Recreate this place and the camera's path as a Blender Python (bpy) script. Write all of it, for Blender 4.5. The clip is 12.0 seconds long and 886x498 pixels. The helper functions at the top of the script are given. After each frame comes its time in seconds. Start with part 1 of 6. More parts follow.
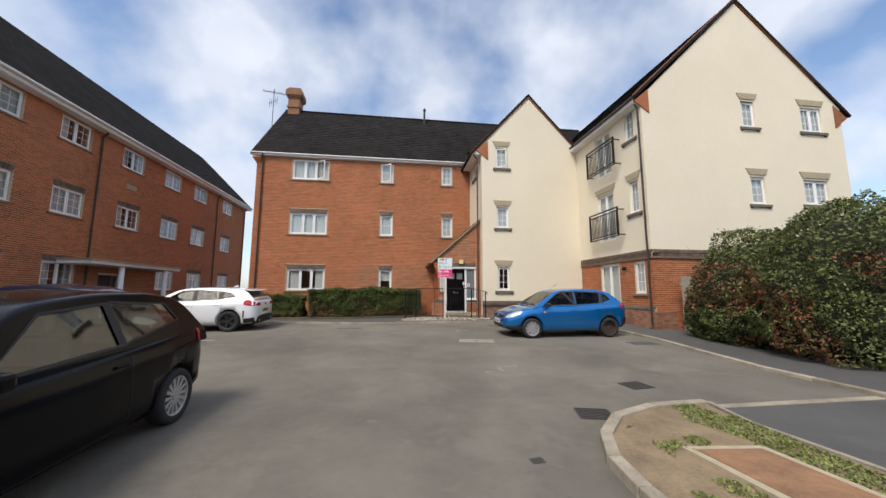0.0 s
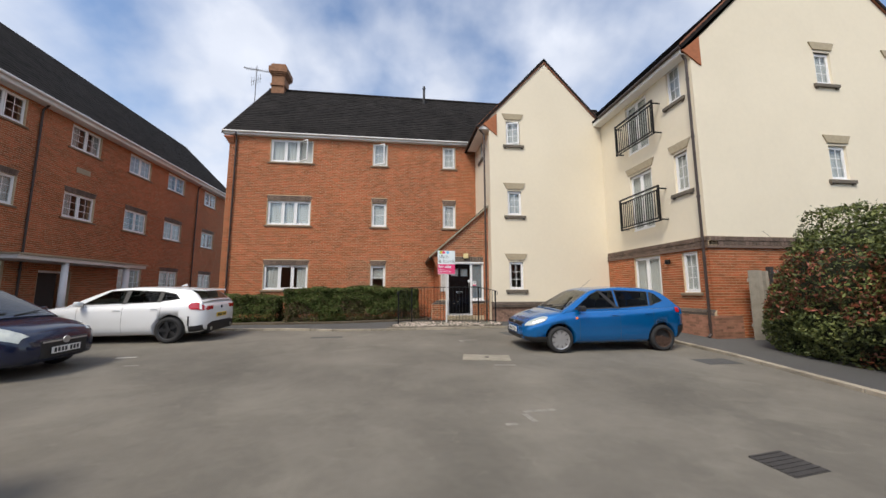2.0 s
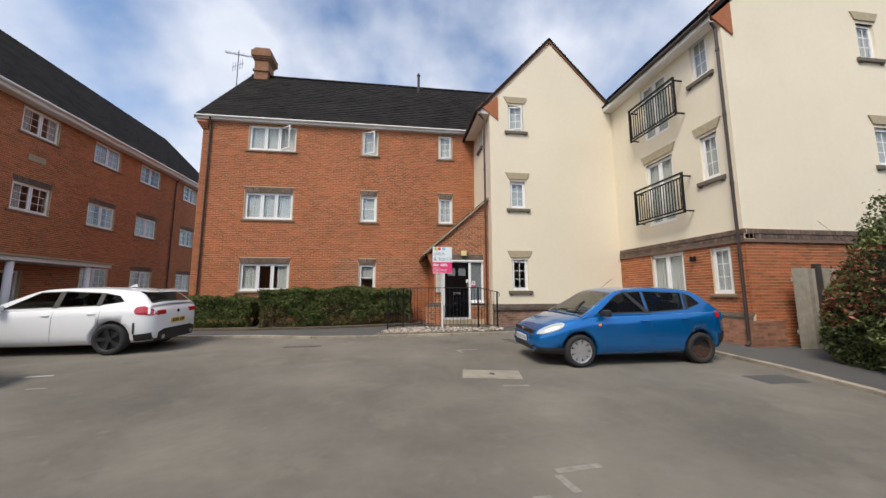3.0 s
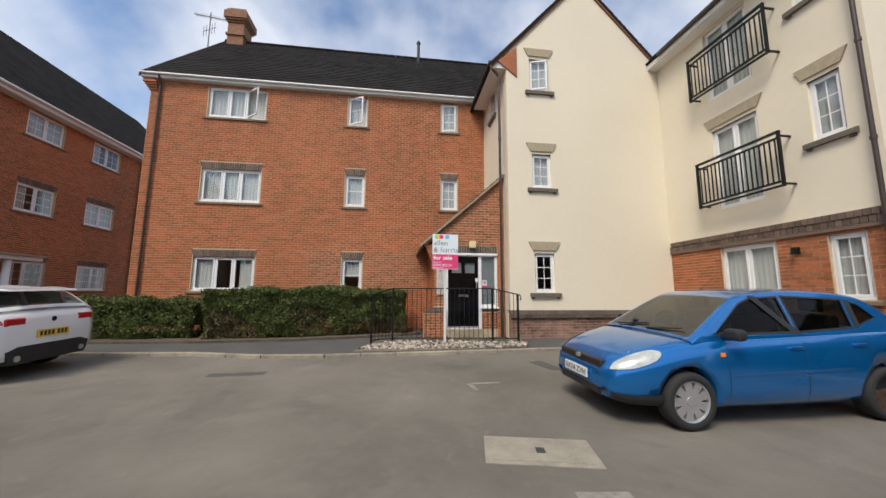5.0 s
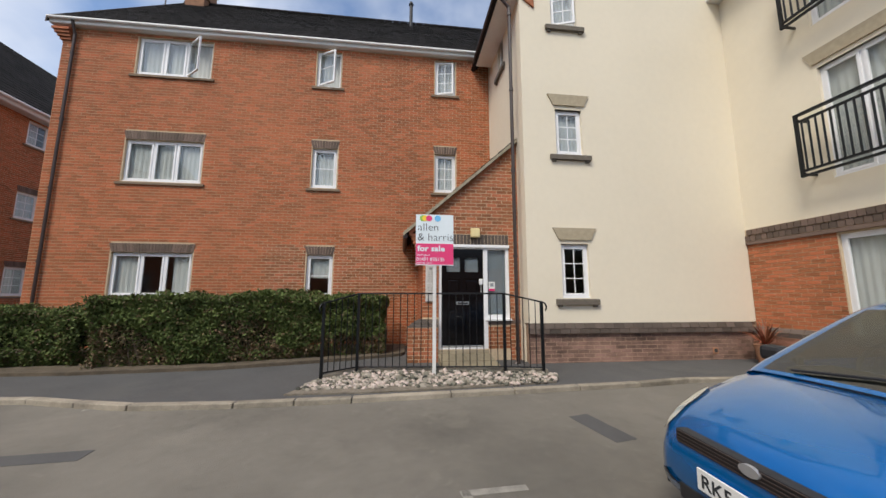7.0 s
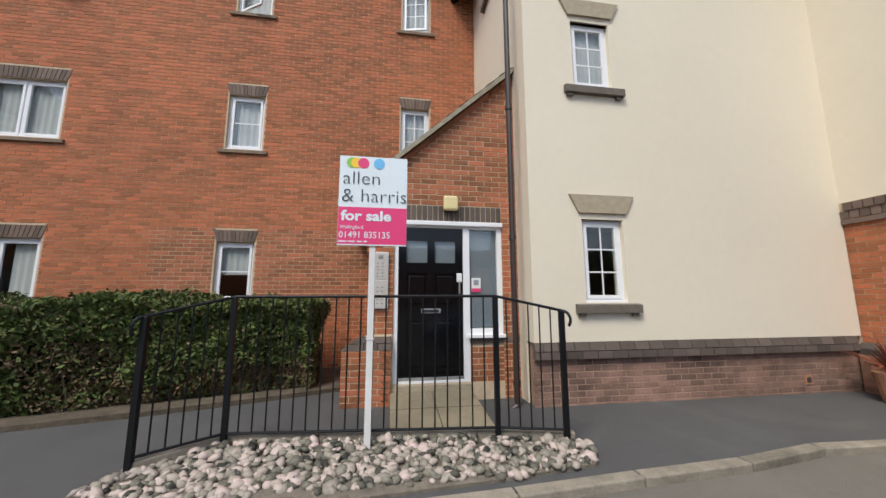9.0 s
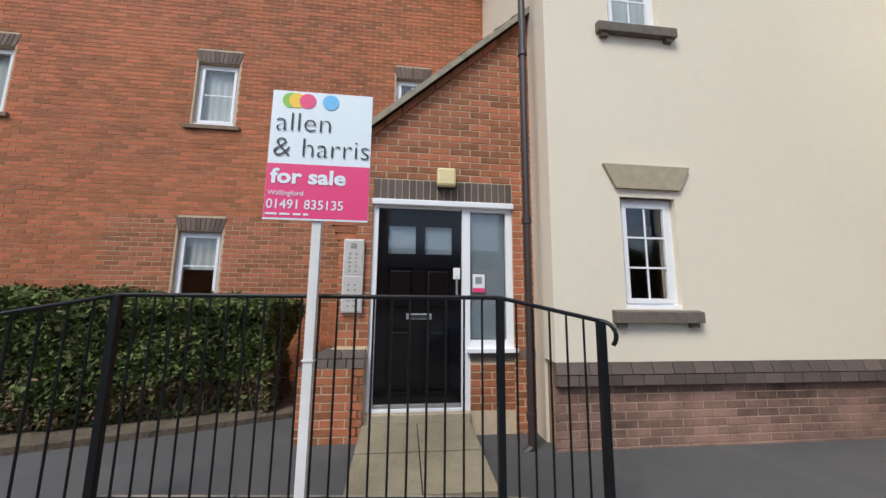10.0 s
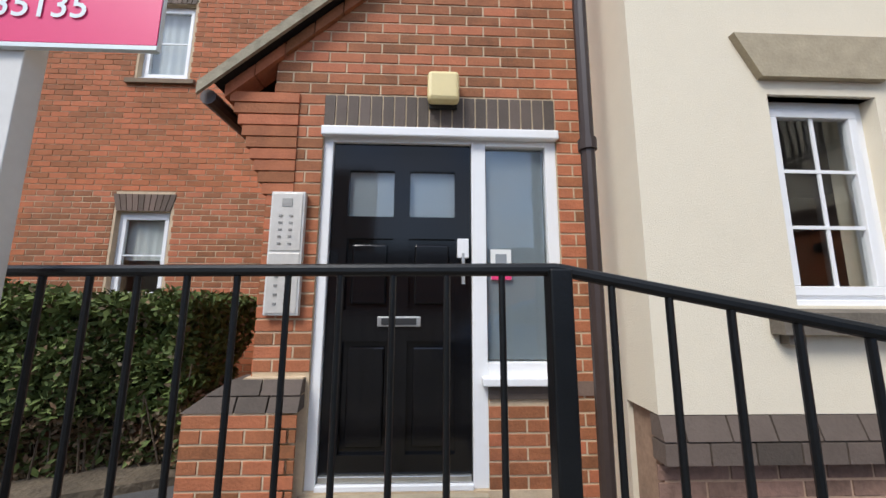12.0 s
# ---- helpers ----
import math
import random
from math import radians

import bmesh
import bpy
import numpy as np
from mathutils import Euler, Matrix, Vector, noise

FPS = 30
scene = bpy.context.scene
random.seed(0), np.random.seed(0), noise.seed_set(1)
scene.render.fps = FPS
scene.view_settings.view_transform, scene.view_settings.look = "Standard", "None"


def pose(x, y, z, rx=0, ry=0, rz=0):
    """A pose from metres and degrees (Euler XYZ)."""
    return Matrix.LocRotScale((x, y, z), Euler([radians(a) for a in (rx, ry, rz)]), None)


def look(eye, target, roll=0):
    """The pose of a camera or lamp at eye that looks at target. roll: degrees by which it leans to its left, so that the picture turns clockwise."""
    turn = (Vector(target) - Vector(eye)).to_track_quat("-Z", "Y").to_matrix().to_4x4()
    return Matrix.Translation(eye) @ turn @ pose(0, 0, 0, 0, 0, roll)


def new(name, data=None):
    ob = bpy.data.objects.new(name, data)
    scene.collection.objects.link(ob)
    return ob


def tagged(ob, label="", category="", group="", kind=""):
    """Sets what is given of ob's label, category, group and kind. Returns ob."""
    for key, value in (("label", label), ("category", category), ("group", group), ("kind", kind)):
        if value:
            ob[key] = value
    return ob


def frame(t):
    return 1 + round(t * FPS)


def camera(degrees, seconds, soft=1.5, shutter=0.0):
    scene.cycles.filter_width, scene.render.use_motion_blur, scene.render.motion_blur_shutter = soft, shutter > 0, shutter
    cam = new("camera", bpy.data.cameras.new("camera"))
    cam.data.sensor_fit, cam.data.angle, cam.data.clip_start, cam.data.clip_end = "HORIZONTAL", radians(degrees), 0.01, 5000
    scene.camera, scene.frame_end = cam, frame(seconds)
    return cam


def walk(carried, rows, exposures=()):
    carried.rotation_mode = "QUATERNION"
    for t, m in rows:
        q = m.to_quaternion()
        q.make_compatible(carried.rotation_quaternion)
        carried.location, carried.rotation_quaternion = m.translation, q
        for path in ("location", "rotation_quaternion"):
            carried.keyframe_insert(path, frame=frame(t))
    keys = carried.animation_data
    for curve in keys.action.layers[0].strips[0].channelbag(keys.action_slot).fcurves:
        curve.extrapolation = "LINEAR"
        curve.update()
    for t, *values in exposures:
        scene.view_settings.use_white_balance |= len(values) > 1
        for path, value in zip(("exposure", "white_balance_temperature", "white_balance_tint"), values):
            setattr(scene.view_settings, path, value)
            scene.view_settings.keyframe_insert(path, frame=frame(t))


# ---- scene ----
cam = camera(104.3, 12.0)
PATH = [
    (0, (0.39, -0.132, 1.788), (0.663, 1.834, 2.036), 0.1),
    (0.5, (0.505, 0.43, 1.767), (0.75, 2.401, 2.003), 0.0),
    (1, (0.575, 1.061, 1.771), (0.831, 3.031, 2.009), 0.1),
    (1.5, (0.704, 1.672, 1.797), (0.947, 3.643, 2.038), 0.3),
    (2, (0.888, 2.355, 1.805), (1.132, 4.325, 2.047), -0.1),
    (2.5, (0.997, 3.033, 1.809), (1.258, 5.001, 2.053), -0.3),
    (4.5, (1.307, 5.804, 1.793), (1.576, 7.769, 2.051), 0.1),
    (5, (1.398, 6.455, 1.827), (1.657, 8.422, 2.082), 0.3),
    (5.5, (1.514, 7.114, 1.824), (1.792, 9.078, 2.085), 0.3),
    (6, (1.727, 7.828, 1.836), (1.955, 9.798, 2.097), 0.2),
    (6.5, (1.836, 8.467, 1.86), (2.089, 10.433, 2.131), 0.2),
    (7, (2.009, 9.06, 1.904), (2.243, 11.028, 2.174), 0.1),
    (9, (2.712, 11.513, 1.928), (3.013, 13.47, 2.209), -0.1),
    (9.5, (2.93, 12.05, 1.949), (3.186, 14.014, 2.227), 0.2),
    (10, (3.091, 12.55, 1.931), (3.315, 14.516, 2.221), 0.6),
    (10.5, (3.261, 13.024, 1.918), (3.437, 14.994, 2.215), 0.5),
    (11, (3.364, 13.459, 1.868), (3.515, 15.43, 2.172), 0.6),
    (11.5, (3.396, 13.794, 1.877), (3.492, 15.768, 2.18), 0.9),
    (12, (3.447, 14.025, 1.88), (3.517, 16.002, 2.177), 0.3),
]
walk(cam, [(t, look(eye, target, roll)) for t, eye, target, roll in PATH],
     [(0.0, 0.47, 6480, 10), (5.0, 0.44, 6520, 10), (7.0, 0.40, 6330, 10), (9.0, 0.43, 6100, 10), (10.5, 0.47, 5850, 10), (12.0, 0.62, 5900, 10)])

# ---- light ----
SUN_ELEV, SUN_AZ = radians(52), radians(218)   # azimuth clockwise from north (+y)
world = bpy.data.worlds.new("sky")
scene.world = world
world.use_nodes = True


def build_sky():
    nt = world.node_tree
    nt.nodes.clear()
    N = nt.nodes.new
    out, bg, sky = N("ShaderNodeOutputWorld"), N("ShaderNodeBackground"), N("ShaderNodeTexSky")
    sky.sky_type, sky.sun_disc = "NISHITA", False
    sky.sun_elevation, sky.sun_rotation = SUN_ELEV, SUN_AZ
    sky.air_density, sky.dust_density, sky.ozone_density = 1.0, 1.2, 1.6
    co, sep, com = N("ShaderNodeTexCoord"), N("ShaderNodeSeparateXYZ"), N("ShaderNodeCombineXYZ")
    nt.links.new(co.outputs["Generated"], sep.inputs[0])
    add = N("ShaderNodeMath"); add.operation = "ADD"; add.inputs[1].default_value = 0.75
    nt.links.new(sep.outputs["Z"], add.inputs[0])
    for i in (0, 1):
        d = N("ShaderNodeMath"); d.operation = "DIVIDE"
        nt.links.new(sep.outputs[i], d.inputs[0]); nt.links.new(add.outputs[0], d.inputs[1])
        nt.links.new(d.outputs[0], com.inputs[i])
    no = N("ShaderNodeTexNoise"); no.inputs["Scale"].default_value = 4.2; no.inputs["Detail"].default_value = 6
    no.inputs["Roughness"].default_value = 0.46; no.inputs["Distortion"].default_value = 0.0
    nt.links.new(com.outputs[0], no.inputs["Vector"])
    ramp = N("ShaderNodeValToRGB")
    ramp.color_ramp.elements[0].position, ramp.color_ramp.elements[1].position = 0.37, 0.60
    nt.links.new(no.outputs["Fac"], ramp.inputs[0])
    no2 = N("ShaderNodeTexNoise"); no2.inputs["Scale"].default_value = 6.0; no2.inputs["Detail"].default_value = 5
    nt.links.new(com.outputs[0], no2.inputs["Vector"])
    r2 = N("ShaderNodeValToRGB")
    r2.color_ramp.elements[0].position, r2.color_ramp.elements[1].position = 0.3, 0.75
    r2.color_ramp.elements[0].color, r2.color_ramp.elements[1].color = (3.5, 3.75, 4.3, 1), (4.9, 5.05, 5.45, 1)
    nt.links.new(no2.outputs["Fac"], r2.inputs[0])
    mul = N("ShaderNodeMath"); mul.operation = "MULTIPLY"; mul.inputs[1].default_value = 0.85
    nt.links.new(ramp.outputs[0], mul.inputs[0])
    mix = N("ShaderNodeMix"); mix.data_type = "RGBA"
    nt.links.new(mul.outputs[0], mix.inputs["Factor"])
    nt.links.new(sky.outputs[0], mix.inputs["A"]); nt.links.new(r2.outputs[0], mix.inputs["B"])
    nt.links.new(mix.outputs["Result"], bg.inputs[0])
    bg.inputs["Strength"].default_value = SKY_STRENGTH
    nt.links.new(bg.outputs[0], out.inputs[0])


SKY_STRENGTH = 0.15
build_sky()
sun = new("sun", bpy.data.lights.new("sun", "SUN"))
sun.data.energy, sun.data.angle, sun.data.color = 2.4, radians(22), (1.0, 0.92, 0.79)
sdir = Vector((math.sin(SUN_AZ) * math.cos(SUN_ELEV), math.cos(SUN_AZ) * math.cos(SUN_ELEV), math.sin(SUN_ELEV)))
sun.matrix_world = look(sdir * 60, (0, 0, 0))
scene.view_settings.exposure = 0.45

# ---- materials ----
def material(name, color, rough=0.7, metal=0.0, var=0.12, scale=6.0, bump=0.0, bscale=60.0, per="", pervar=0.0, spec=0.5, coat=0.0, stain=0.0, sscale=0.6):
    """A surface with variation at two scales; per: 'object' or 'island' varies the tone piece by piece."""
    m = bpy.data.materials.new(name)
    m.use_nodes = True
    nt = m.node_tree
    N, L = nt.nodes.new, nt.links.new
    b = nt.nodes["Principled BSDF"]
    b.inputs["Roughness"].default_value, b.inputs["Metallic"].default_value = rough, metal
    b.inputs["Specular IOR Level"].default_value = spec
    b.inputs["Coat Weight"].default_value = coat
    b.inputs["Coat Roughness"].default_value = 0.05
    geo = N("ShaderNodeNewGeometry")
    pos = geo.outputs["Position"]
    hsv = N("ShaderNodeHueSaturation")
    hsv.inputs["Color"].default_value = (*color, 1)
    total = None

    def term(out, amp):
        nonlocal total
        mr = N("ShaderNodeMapRange")
        mr.inputs["From Min"].default_value, mr.inputs["From Max"].default_value = 0.25, 0.75
        mr.inputs["To Min"].default_value, mr.inputs["To Max"].default_value = -amp, amp
        L(out, mr.inputs["Value"])
        if total is None:
            total = mr.outputs[0]
        else:
            a = N("ShaderNodeMath"); a.operation = "ADD"
            L(total, a.inputs[0]); L(mr.outputs[0], a.inputs[1]); total = a.outputs[0]
    for sc, amp in ((scale, var), (scale * 7, var * 0.6), (sscale, stain)):
        if amp:
            n = N("ShaderNodeTexNoise"); n.inputs["Scale"].default_value = sc; n.inputs["Detail"].default_value = 4
            L(pos, n.inputs["Vector"]); term(n.outputs["Fac"], amp)
    if per:
        src = N("ShaderNodeObjectInfo").outputs["Random"] if per == "object" else geo.outputs["Random Per Island"]
        mr = N("ShaderNodeMapRange")
        mr.inputs["To Min"].default_value, mr.inputs["To Max"].default_value = -pervar, pervar
        L(src, mr.inputs["Value"])
        if total is None:
            total = mr.outputs[0]
        else:
            a = N("ShaderNodeMath"); a.operation = "ADD"
            L(total, a.inputs[0]); L(mr.outputs[0], a.inputs[1]); total = a.outputs[0]
        h = N("ShaderNodeMath"); h.operation = "MULTIPLY_ADD"
        h.inputs[1].default_value, h.inputs[2].default_value = -0.06 * pervar, 0.5
        L(mr.outputs[0], h.inputs[0]); L(h.outputs[0], hsv.inputs["Hue"])
    if total is not None:
        a = N("ShaderNodeMath"); a.operation = "ADD"; a.inputs[1].default_value = 1.0
        L(total, a.inputs[0]); L(a.outputs[0], hsv.inputs["Value"])
    L(hsv.outputs[0], b.inputs["Base Color"])
    if bump:
        n = N("ShaderNodeTexNoise"); n.inputs["Scale"].default_value = bscale; n.inputs["Detail"].default_value = 5
        L(pos, n.inputs["Vector"])
        bp = N("ShaderNodeBump"); bp.inputs["Distance"].default_value = bump
        L(n.outputs["Fac"], bp.inputs["Height"]); L(bp.outputs[0], b.inputs["Normal"])
    return m


def glass_material(name, tint, clear):
    """Thin window glass: mirror-like gloss by Fresnel over a clear tinted sheet."""
    m = bpy.data.materials.new(name)
    m.use_nodes = True
    nt = m.node_tree
    nt.nodes.clear()
    N, L = nt.nodes.new, nt.links.new
    out, mix, tr, gl, lw, pw, fr = (N("ShaderNodeOutputMaterial"), N("ShaderNodeMixShader"), N("ShaderNodeBsdfTransparent"), N("ShaderNodeBsdfGlossy"), N("ShaderNodeLayerWeight"), N("ShaderNodeMath"), N("ShaderNodeMath"))
    lw.inputs["Blend"].default_value = 0.5
    pw.operation, fr.operation = "POWER", "MULTIPLY_ADD"
    pw.inputs[1].default_value, fr.inputs[1].default_value, fr.inputs[2].default_value = 4.5, 0.9 - clear, clear
    L(lw.outputs["Facing"], pw.inputs[0]); L(pw.outputs[0], fr.inputs[0])
    tr.inputs["Color"].default_value = (*tint, 1)
    gl.inputs["Roughness"].default_value = 0.02
    n = N("ShaderNodeTexNoise"); n.inputs["Scale"].default_value = 1.2
    bp = N("ShaderNodeBump"); bp.inputs["Distance"].default_value = 0.012; bp.inputs["Strength"].default_value = 0.3
    g = N("ShaderNodeNewGeometry")
    L(g.outputs["Position"], n.inputs["Vector"]); L(n.outputs["Fac"], bp.inputs["Height"]); L(bp.outputs[0], gl.inputs["Normal"])
    L(fr.outputs[0], mix.inputs[0]); L(tr.outputs[0], mix.inputs[1]); L(gl.outputs[0], mix.inputs[2]); L(mix.outputs[0], out.inputs[0])
    return m


M_BRICK = material("red_brick", (0.375, 0.122, 0.046), 0.85, var=0.12, scale=9, bump=0.004, per="island", pervar=0.27, stain=0.16, sscale=0.5)
M_BRICKLP = material("pale_plinth_piece", (0.215, 0.128, 0.095), 0.9, var=0.28, scale=5, bump=0.004, per="object", pervar=0.25, stain=0.5, sscale=1.1)
M_BRICKP = material("red_brick_piece", (0.33, 0.118, 0.050), 0.85, var=0.2, scale=9, bump=0.004, per="object", pervar=0.32, stain=0.1, sscale=0.5)
M_BRICKD = material("dark_brick", (0.13, 0.09, 0.068), 0.8, var=0.12, scale=9, bump=0.003, per="island", pervar=0.3)
M_BRICKDP = material("dark_brick_piece", (0.105, 0.080, 0.064), 0.8, var=0.12, scale=9, bump=0.003, per="object", pervar=0.3)
M_BRICKL = material("pale_plinth_brick", (0.27, 0.135, 0.085), 0.88, var=0.2, scale=5, bump=0.004, per="island", pervar=0.3, stain=0.25, sscale=1.2)
M_MORTAR = material("mortar", (0.54, 0.42, 0.28), 0.95, var=0.12, scale=14, bump=0.002)
M_MORTARL = material("stained_mortar", (0.33, 0.22, 0.15), 0.95, var=0.25, scale=5, bump=0.002, stain=0.3, sscale=1.5)
M_RENDER = material("cream_render", (0.74, 0.665, 0.52), 0.9, var=0.015, scale=8, bump=0.002, bscale=180, stain=0.035, sscale=0.5)
M_STONE = material("cast_stone", (0.38, 0.32, 0.22), 0.9, var=0.12, scale=12, bump=0.003)
M_STONED = material("weathered_stone", (0.135, 0.115, 0.09), 0.9, var=0.2, scale=10, bump=0.003)
M_TILE = material("roof_tile", (0.019, 0.017, 0.016), 0.95, var=0.25, spec=0.12, scale=5, bump=0.01, bscale=14, per="island", pervar=0.2, stain=0.3, sscale=0.8)
M_UPVC = material("white_upvc", (0.80, 0.80, 0.80), 0.35, var=0.015, scale=4)
M_FASCIA = material("white_fascia", (0.74, 0.73, 0.70), 0.5, var=0.04, scale=2)
M_PIPE = material("brown_pipe", (0.045, 0.03, 0.025), 0.45, var=0.1, scale=5)
M_RUSTW = material("rusty_wheel", (0.07, 0.04, 0.028), 0.7, 0.3, var=0.3, scale=20)
M_BLACKM = material("black_metal", (0.006, 0.007, 0.008), 0.4, spec=0.3, var=0.2, scale=20, bump=0.0006, bscale=120)
M_DOOR = material("black_door_paint", (0.005, 0.005, 0.006), 0.12, var=0.1, scale=6, spec=0.35)
M_ASPH = material("asphalt", (0.150, 0.136, 0.112), 0.93, var=0.10, scale=1.6, bump=0.008, bscale=140, stain=0.32, sscale=0.5)
M_ASPHD = material("pavement_asphalt", (0.080, 0.078, 0.076), 0.92, var=0.08, scale=2.5, bump=0.006, bscale=160, stain=0.15, sscale=0.4)
M_KERB = material("concrete_kerb", (0.27, 0.235, 0.18), 0.92, var=0.22, scale=6, bump=0.005, per="object", pervar=0.2, stain=0.35, sscale=1.6)
M_CONC = material("concrete", (0.26, 0.235, 0.185), 0.92, var=0.18, scale=6, bump=0.004)
M_SOIL = material("bare_soil", (0.225, 0.165, 0.10), 1.0, stain=0.25, var=0.25, scale=4, bump=0.015, bscale=30)
# darker soil tone for the strip under the hedges
M_SOILD = material("dark_soil", (0.10, 0.078, 0.052), 1.0, var=0.35, scale=5, bump=0.02, bscale=25)
M_RUST = material("rusty_cover", (0.25, 0.135, 0.07), 0.8, var=0.3, scale=5, bump=0.004, bscale=80)
M_IRON = material("cast_iron", (0.04, 0.036, 0.034), 0.7, var=0.2, scale=15, bump=0.002)
M_LEAF = material("hedge_leaf", (0.080, 0.108, 0.028), 0.7, var=0.15, scale=3, spec=0.25, per="island", pervar=0.4, stain=0.3, sscale=1.5)
M_LEAFB = material("brown_leaf", (0.145, 0.098, 0.048), 0.7, var=0.15, scale=3, per="island", pervar=0.5)
M_BUSH = material("bush_leaf", (0.090, 0.110, 0.028), 0.65, var=0.15, scale=3, per="island", pervar=0.6, stain=0.3, sscale=0.9)
M_BUSHR = material("red_leaf", (0.19, 0.062, 0.028), 0.55, var=0.2, scale=3, per="island", pervar=0.5)
M_GRIT = material("earth_and_grit", (0.17, 0.145, 0.11), 0.95, var=0.3, scale=14, bump=0.012, bscale=60, stain=0.3, sscale=3)
M_TWIG = material("bark", (0.12, 0.09, 0.06), 0.9, var=0.2, scale=20)
M_GRASS = material("grass_blade", (0.16, 0.185, 0.05), 0.7, var=0.2, scale=3, per="island", pervar=0.45)
M_PEB = material("pebble", (0.27, 0.24, 0.19), 0.7, var=0.15, scale=30, per="island", pervar=0.95)
M_WOODG = material("weathered_board", (0.30, 0.27, 0.22), 0.9, var=0.15, scale=8, bump=0.003, per="object", pervar=0.2)
M_CURT = material("net_curtain", (0.47, 0.48, 0.46), 0.9, var=0.03, scale=8)
M_BLIND = material("pale_blind", (0.78, 0.78, 0.76), 0.9, var=0.02, scale=5)
M_ROOM = material("room_plaster", (0.34, 0.32, 0.29), 0.9, var=0.03, scale=3)
M_WHITE = material("white_board", (0.72, 0.79, 0.81), 0.45, var=0.02, scale=3)
M_PINK = material("pink_board", (0.72, 0.045, 0.17), 0.45, var=0.02, scale=3)
M_INK = material("dark_ink", (0.02, 0.025, 0.03), 0.6, var=0)
M_LGREEN = material("green_dot", (0.25, 0.5, 0.06), 0.6, var=0)
M_LYELLOW = material("yellow_dot", (0.85, 0.55, 0.04), 0.6, var=0)
M_LBLUE = material("blue_dot", (0.16, 0.48, 0.78), 0.6, var=0)
M_POST = material("painted_post", (0.66, 0.65, 0.62), 0.6, var=0.05, scale=8, stain=0.08, sscale=3)
M_STEEL = material("brushed_steel", (0.6, 0.6, 0.58), 0.35, 0.9, var=0.08, scale=20)
M_LAMP = material("lamp_plastic", (0.72, 0.60, 0.30), 0.45, var=0.03)
M_PAINT = material("worn_line_paint", (0.225, 0.21, 0.18), 0.85, var=0.25, scale=12, bump=0.002)
M_PAINTW = material("white_line_paint", (0.42, 0.40, 0.36), 0.85, var=0.25, scale=12)
M_FROST = material("frosted_film", (0.25, 0.27, 0.285), 0.35, var=0.05, scale=2)
M_BUFF = material("buff_paving", (0.25, 0.21, 0.135), 0.9, var=0.15, scale=5, bump=0.003)
M_POT = material("terracotta", (0.36, 0.18, 0.10), 0.85, var=0.15, scale=8)
M_CHIM = material("chimney_brick", (0.24, 0.12, 0.065), 0.9, var=0.25, scale=8, bump=0.01, bscale=20)
GLASS = glass_material("window_glass", (0.94, 0.96, 0.96), 0.06)
CARGLASS = glass_material("car_glass", (0.42, 0.44, 0.38), 0.15)
SIDEGLASS = glass_material("car_side_glass", (0.16, 0.175, 0.165), 0.015)
CLEARSIDE = glass_material("car_side_glass_clear", (0.55, 0.56, 0.50), 0.13)
M_BLUEP = material("blue_car_paint", (0.001, 0.155, 0.47), 0.26, 0.6, var=0.03, coat=1.0)
M_WHITEP = material("white_car_paint", (0.76, 0.77, 0.78), 0.25, var=0.01, coat=0.7)
M_BLACKP = material("black_car_paint", (0.003, 0.003, 0.004), 0.16, 0.0, var=0.03, spec=0.16, coat=0.0)
M_NAVYP = material("navy_car_paint", (0.006, 0.010, 0.032), 0.2, 0.0, var=0.02, coat=0.5)
M_TRIM = material("black_plastic", (0.018, 0.018, 0.019), 0.6, var=0.1)
M_TYRE = material("tyre_rubber", (0.02, 0.02, 0.021), 0.85, var=0.15, scale=15)
M_ALLOY = material("silver_wheel", (0.52, 0.52, 0.53), 0.35, 0.7, var=0.06)
M_DALLOY = material("dark_wheel", (0.09, 0.09, 0.095), 0.35, 0.8, var=0.06)
M_LENS = material("headlamp_lens", (0.50, 0.52, 0.47), 0.12, 0.3, var=0.22, scale=9, coat=1.0)
M_REDL = material("red_lens", (0.45, 0.012, 0.02), 0.15, var=0.05, coat=1.0)
M_ORANGE = material("amber_lens", (0.8, 0.2, 0.02), 0.2, var=0.02)
M_PLW = material("white_plate", (0.75, 0.75, 0.72), 0.4, var=0.02)
M_PLY = material("yellow_plate", (0.75, 0.50, 0.04), 0.4, var=0.02)



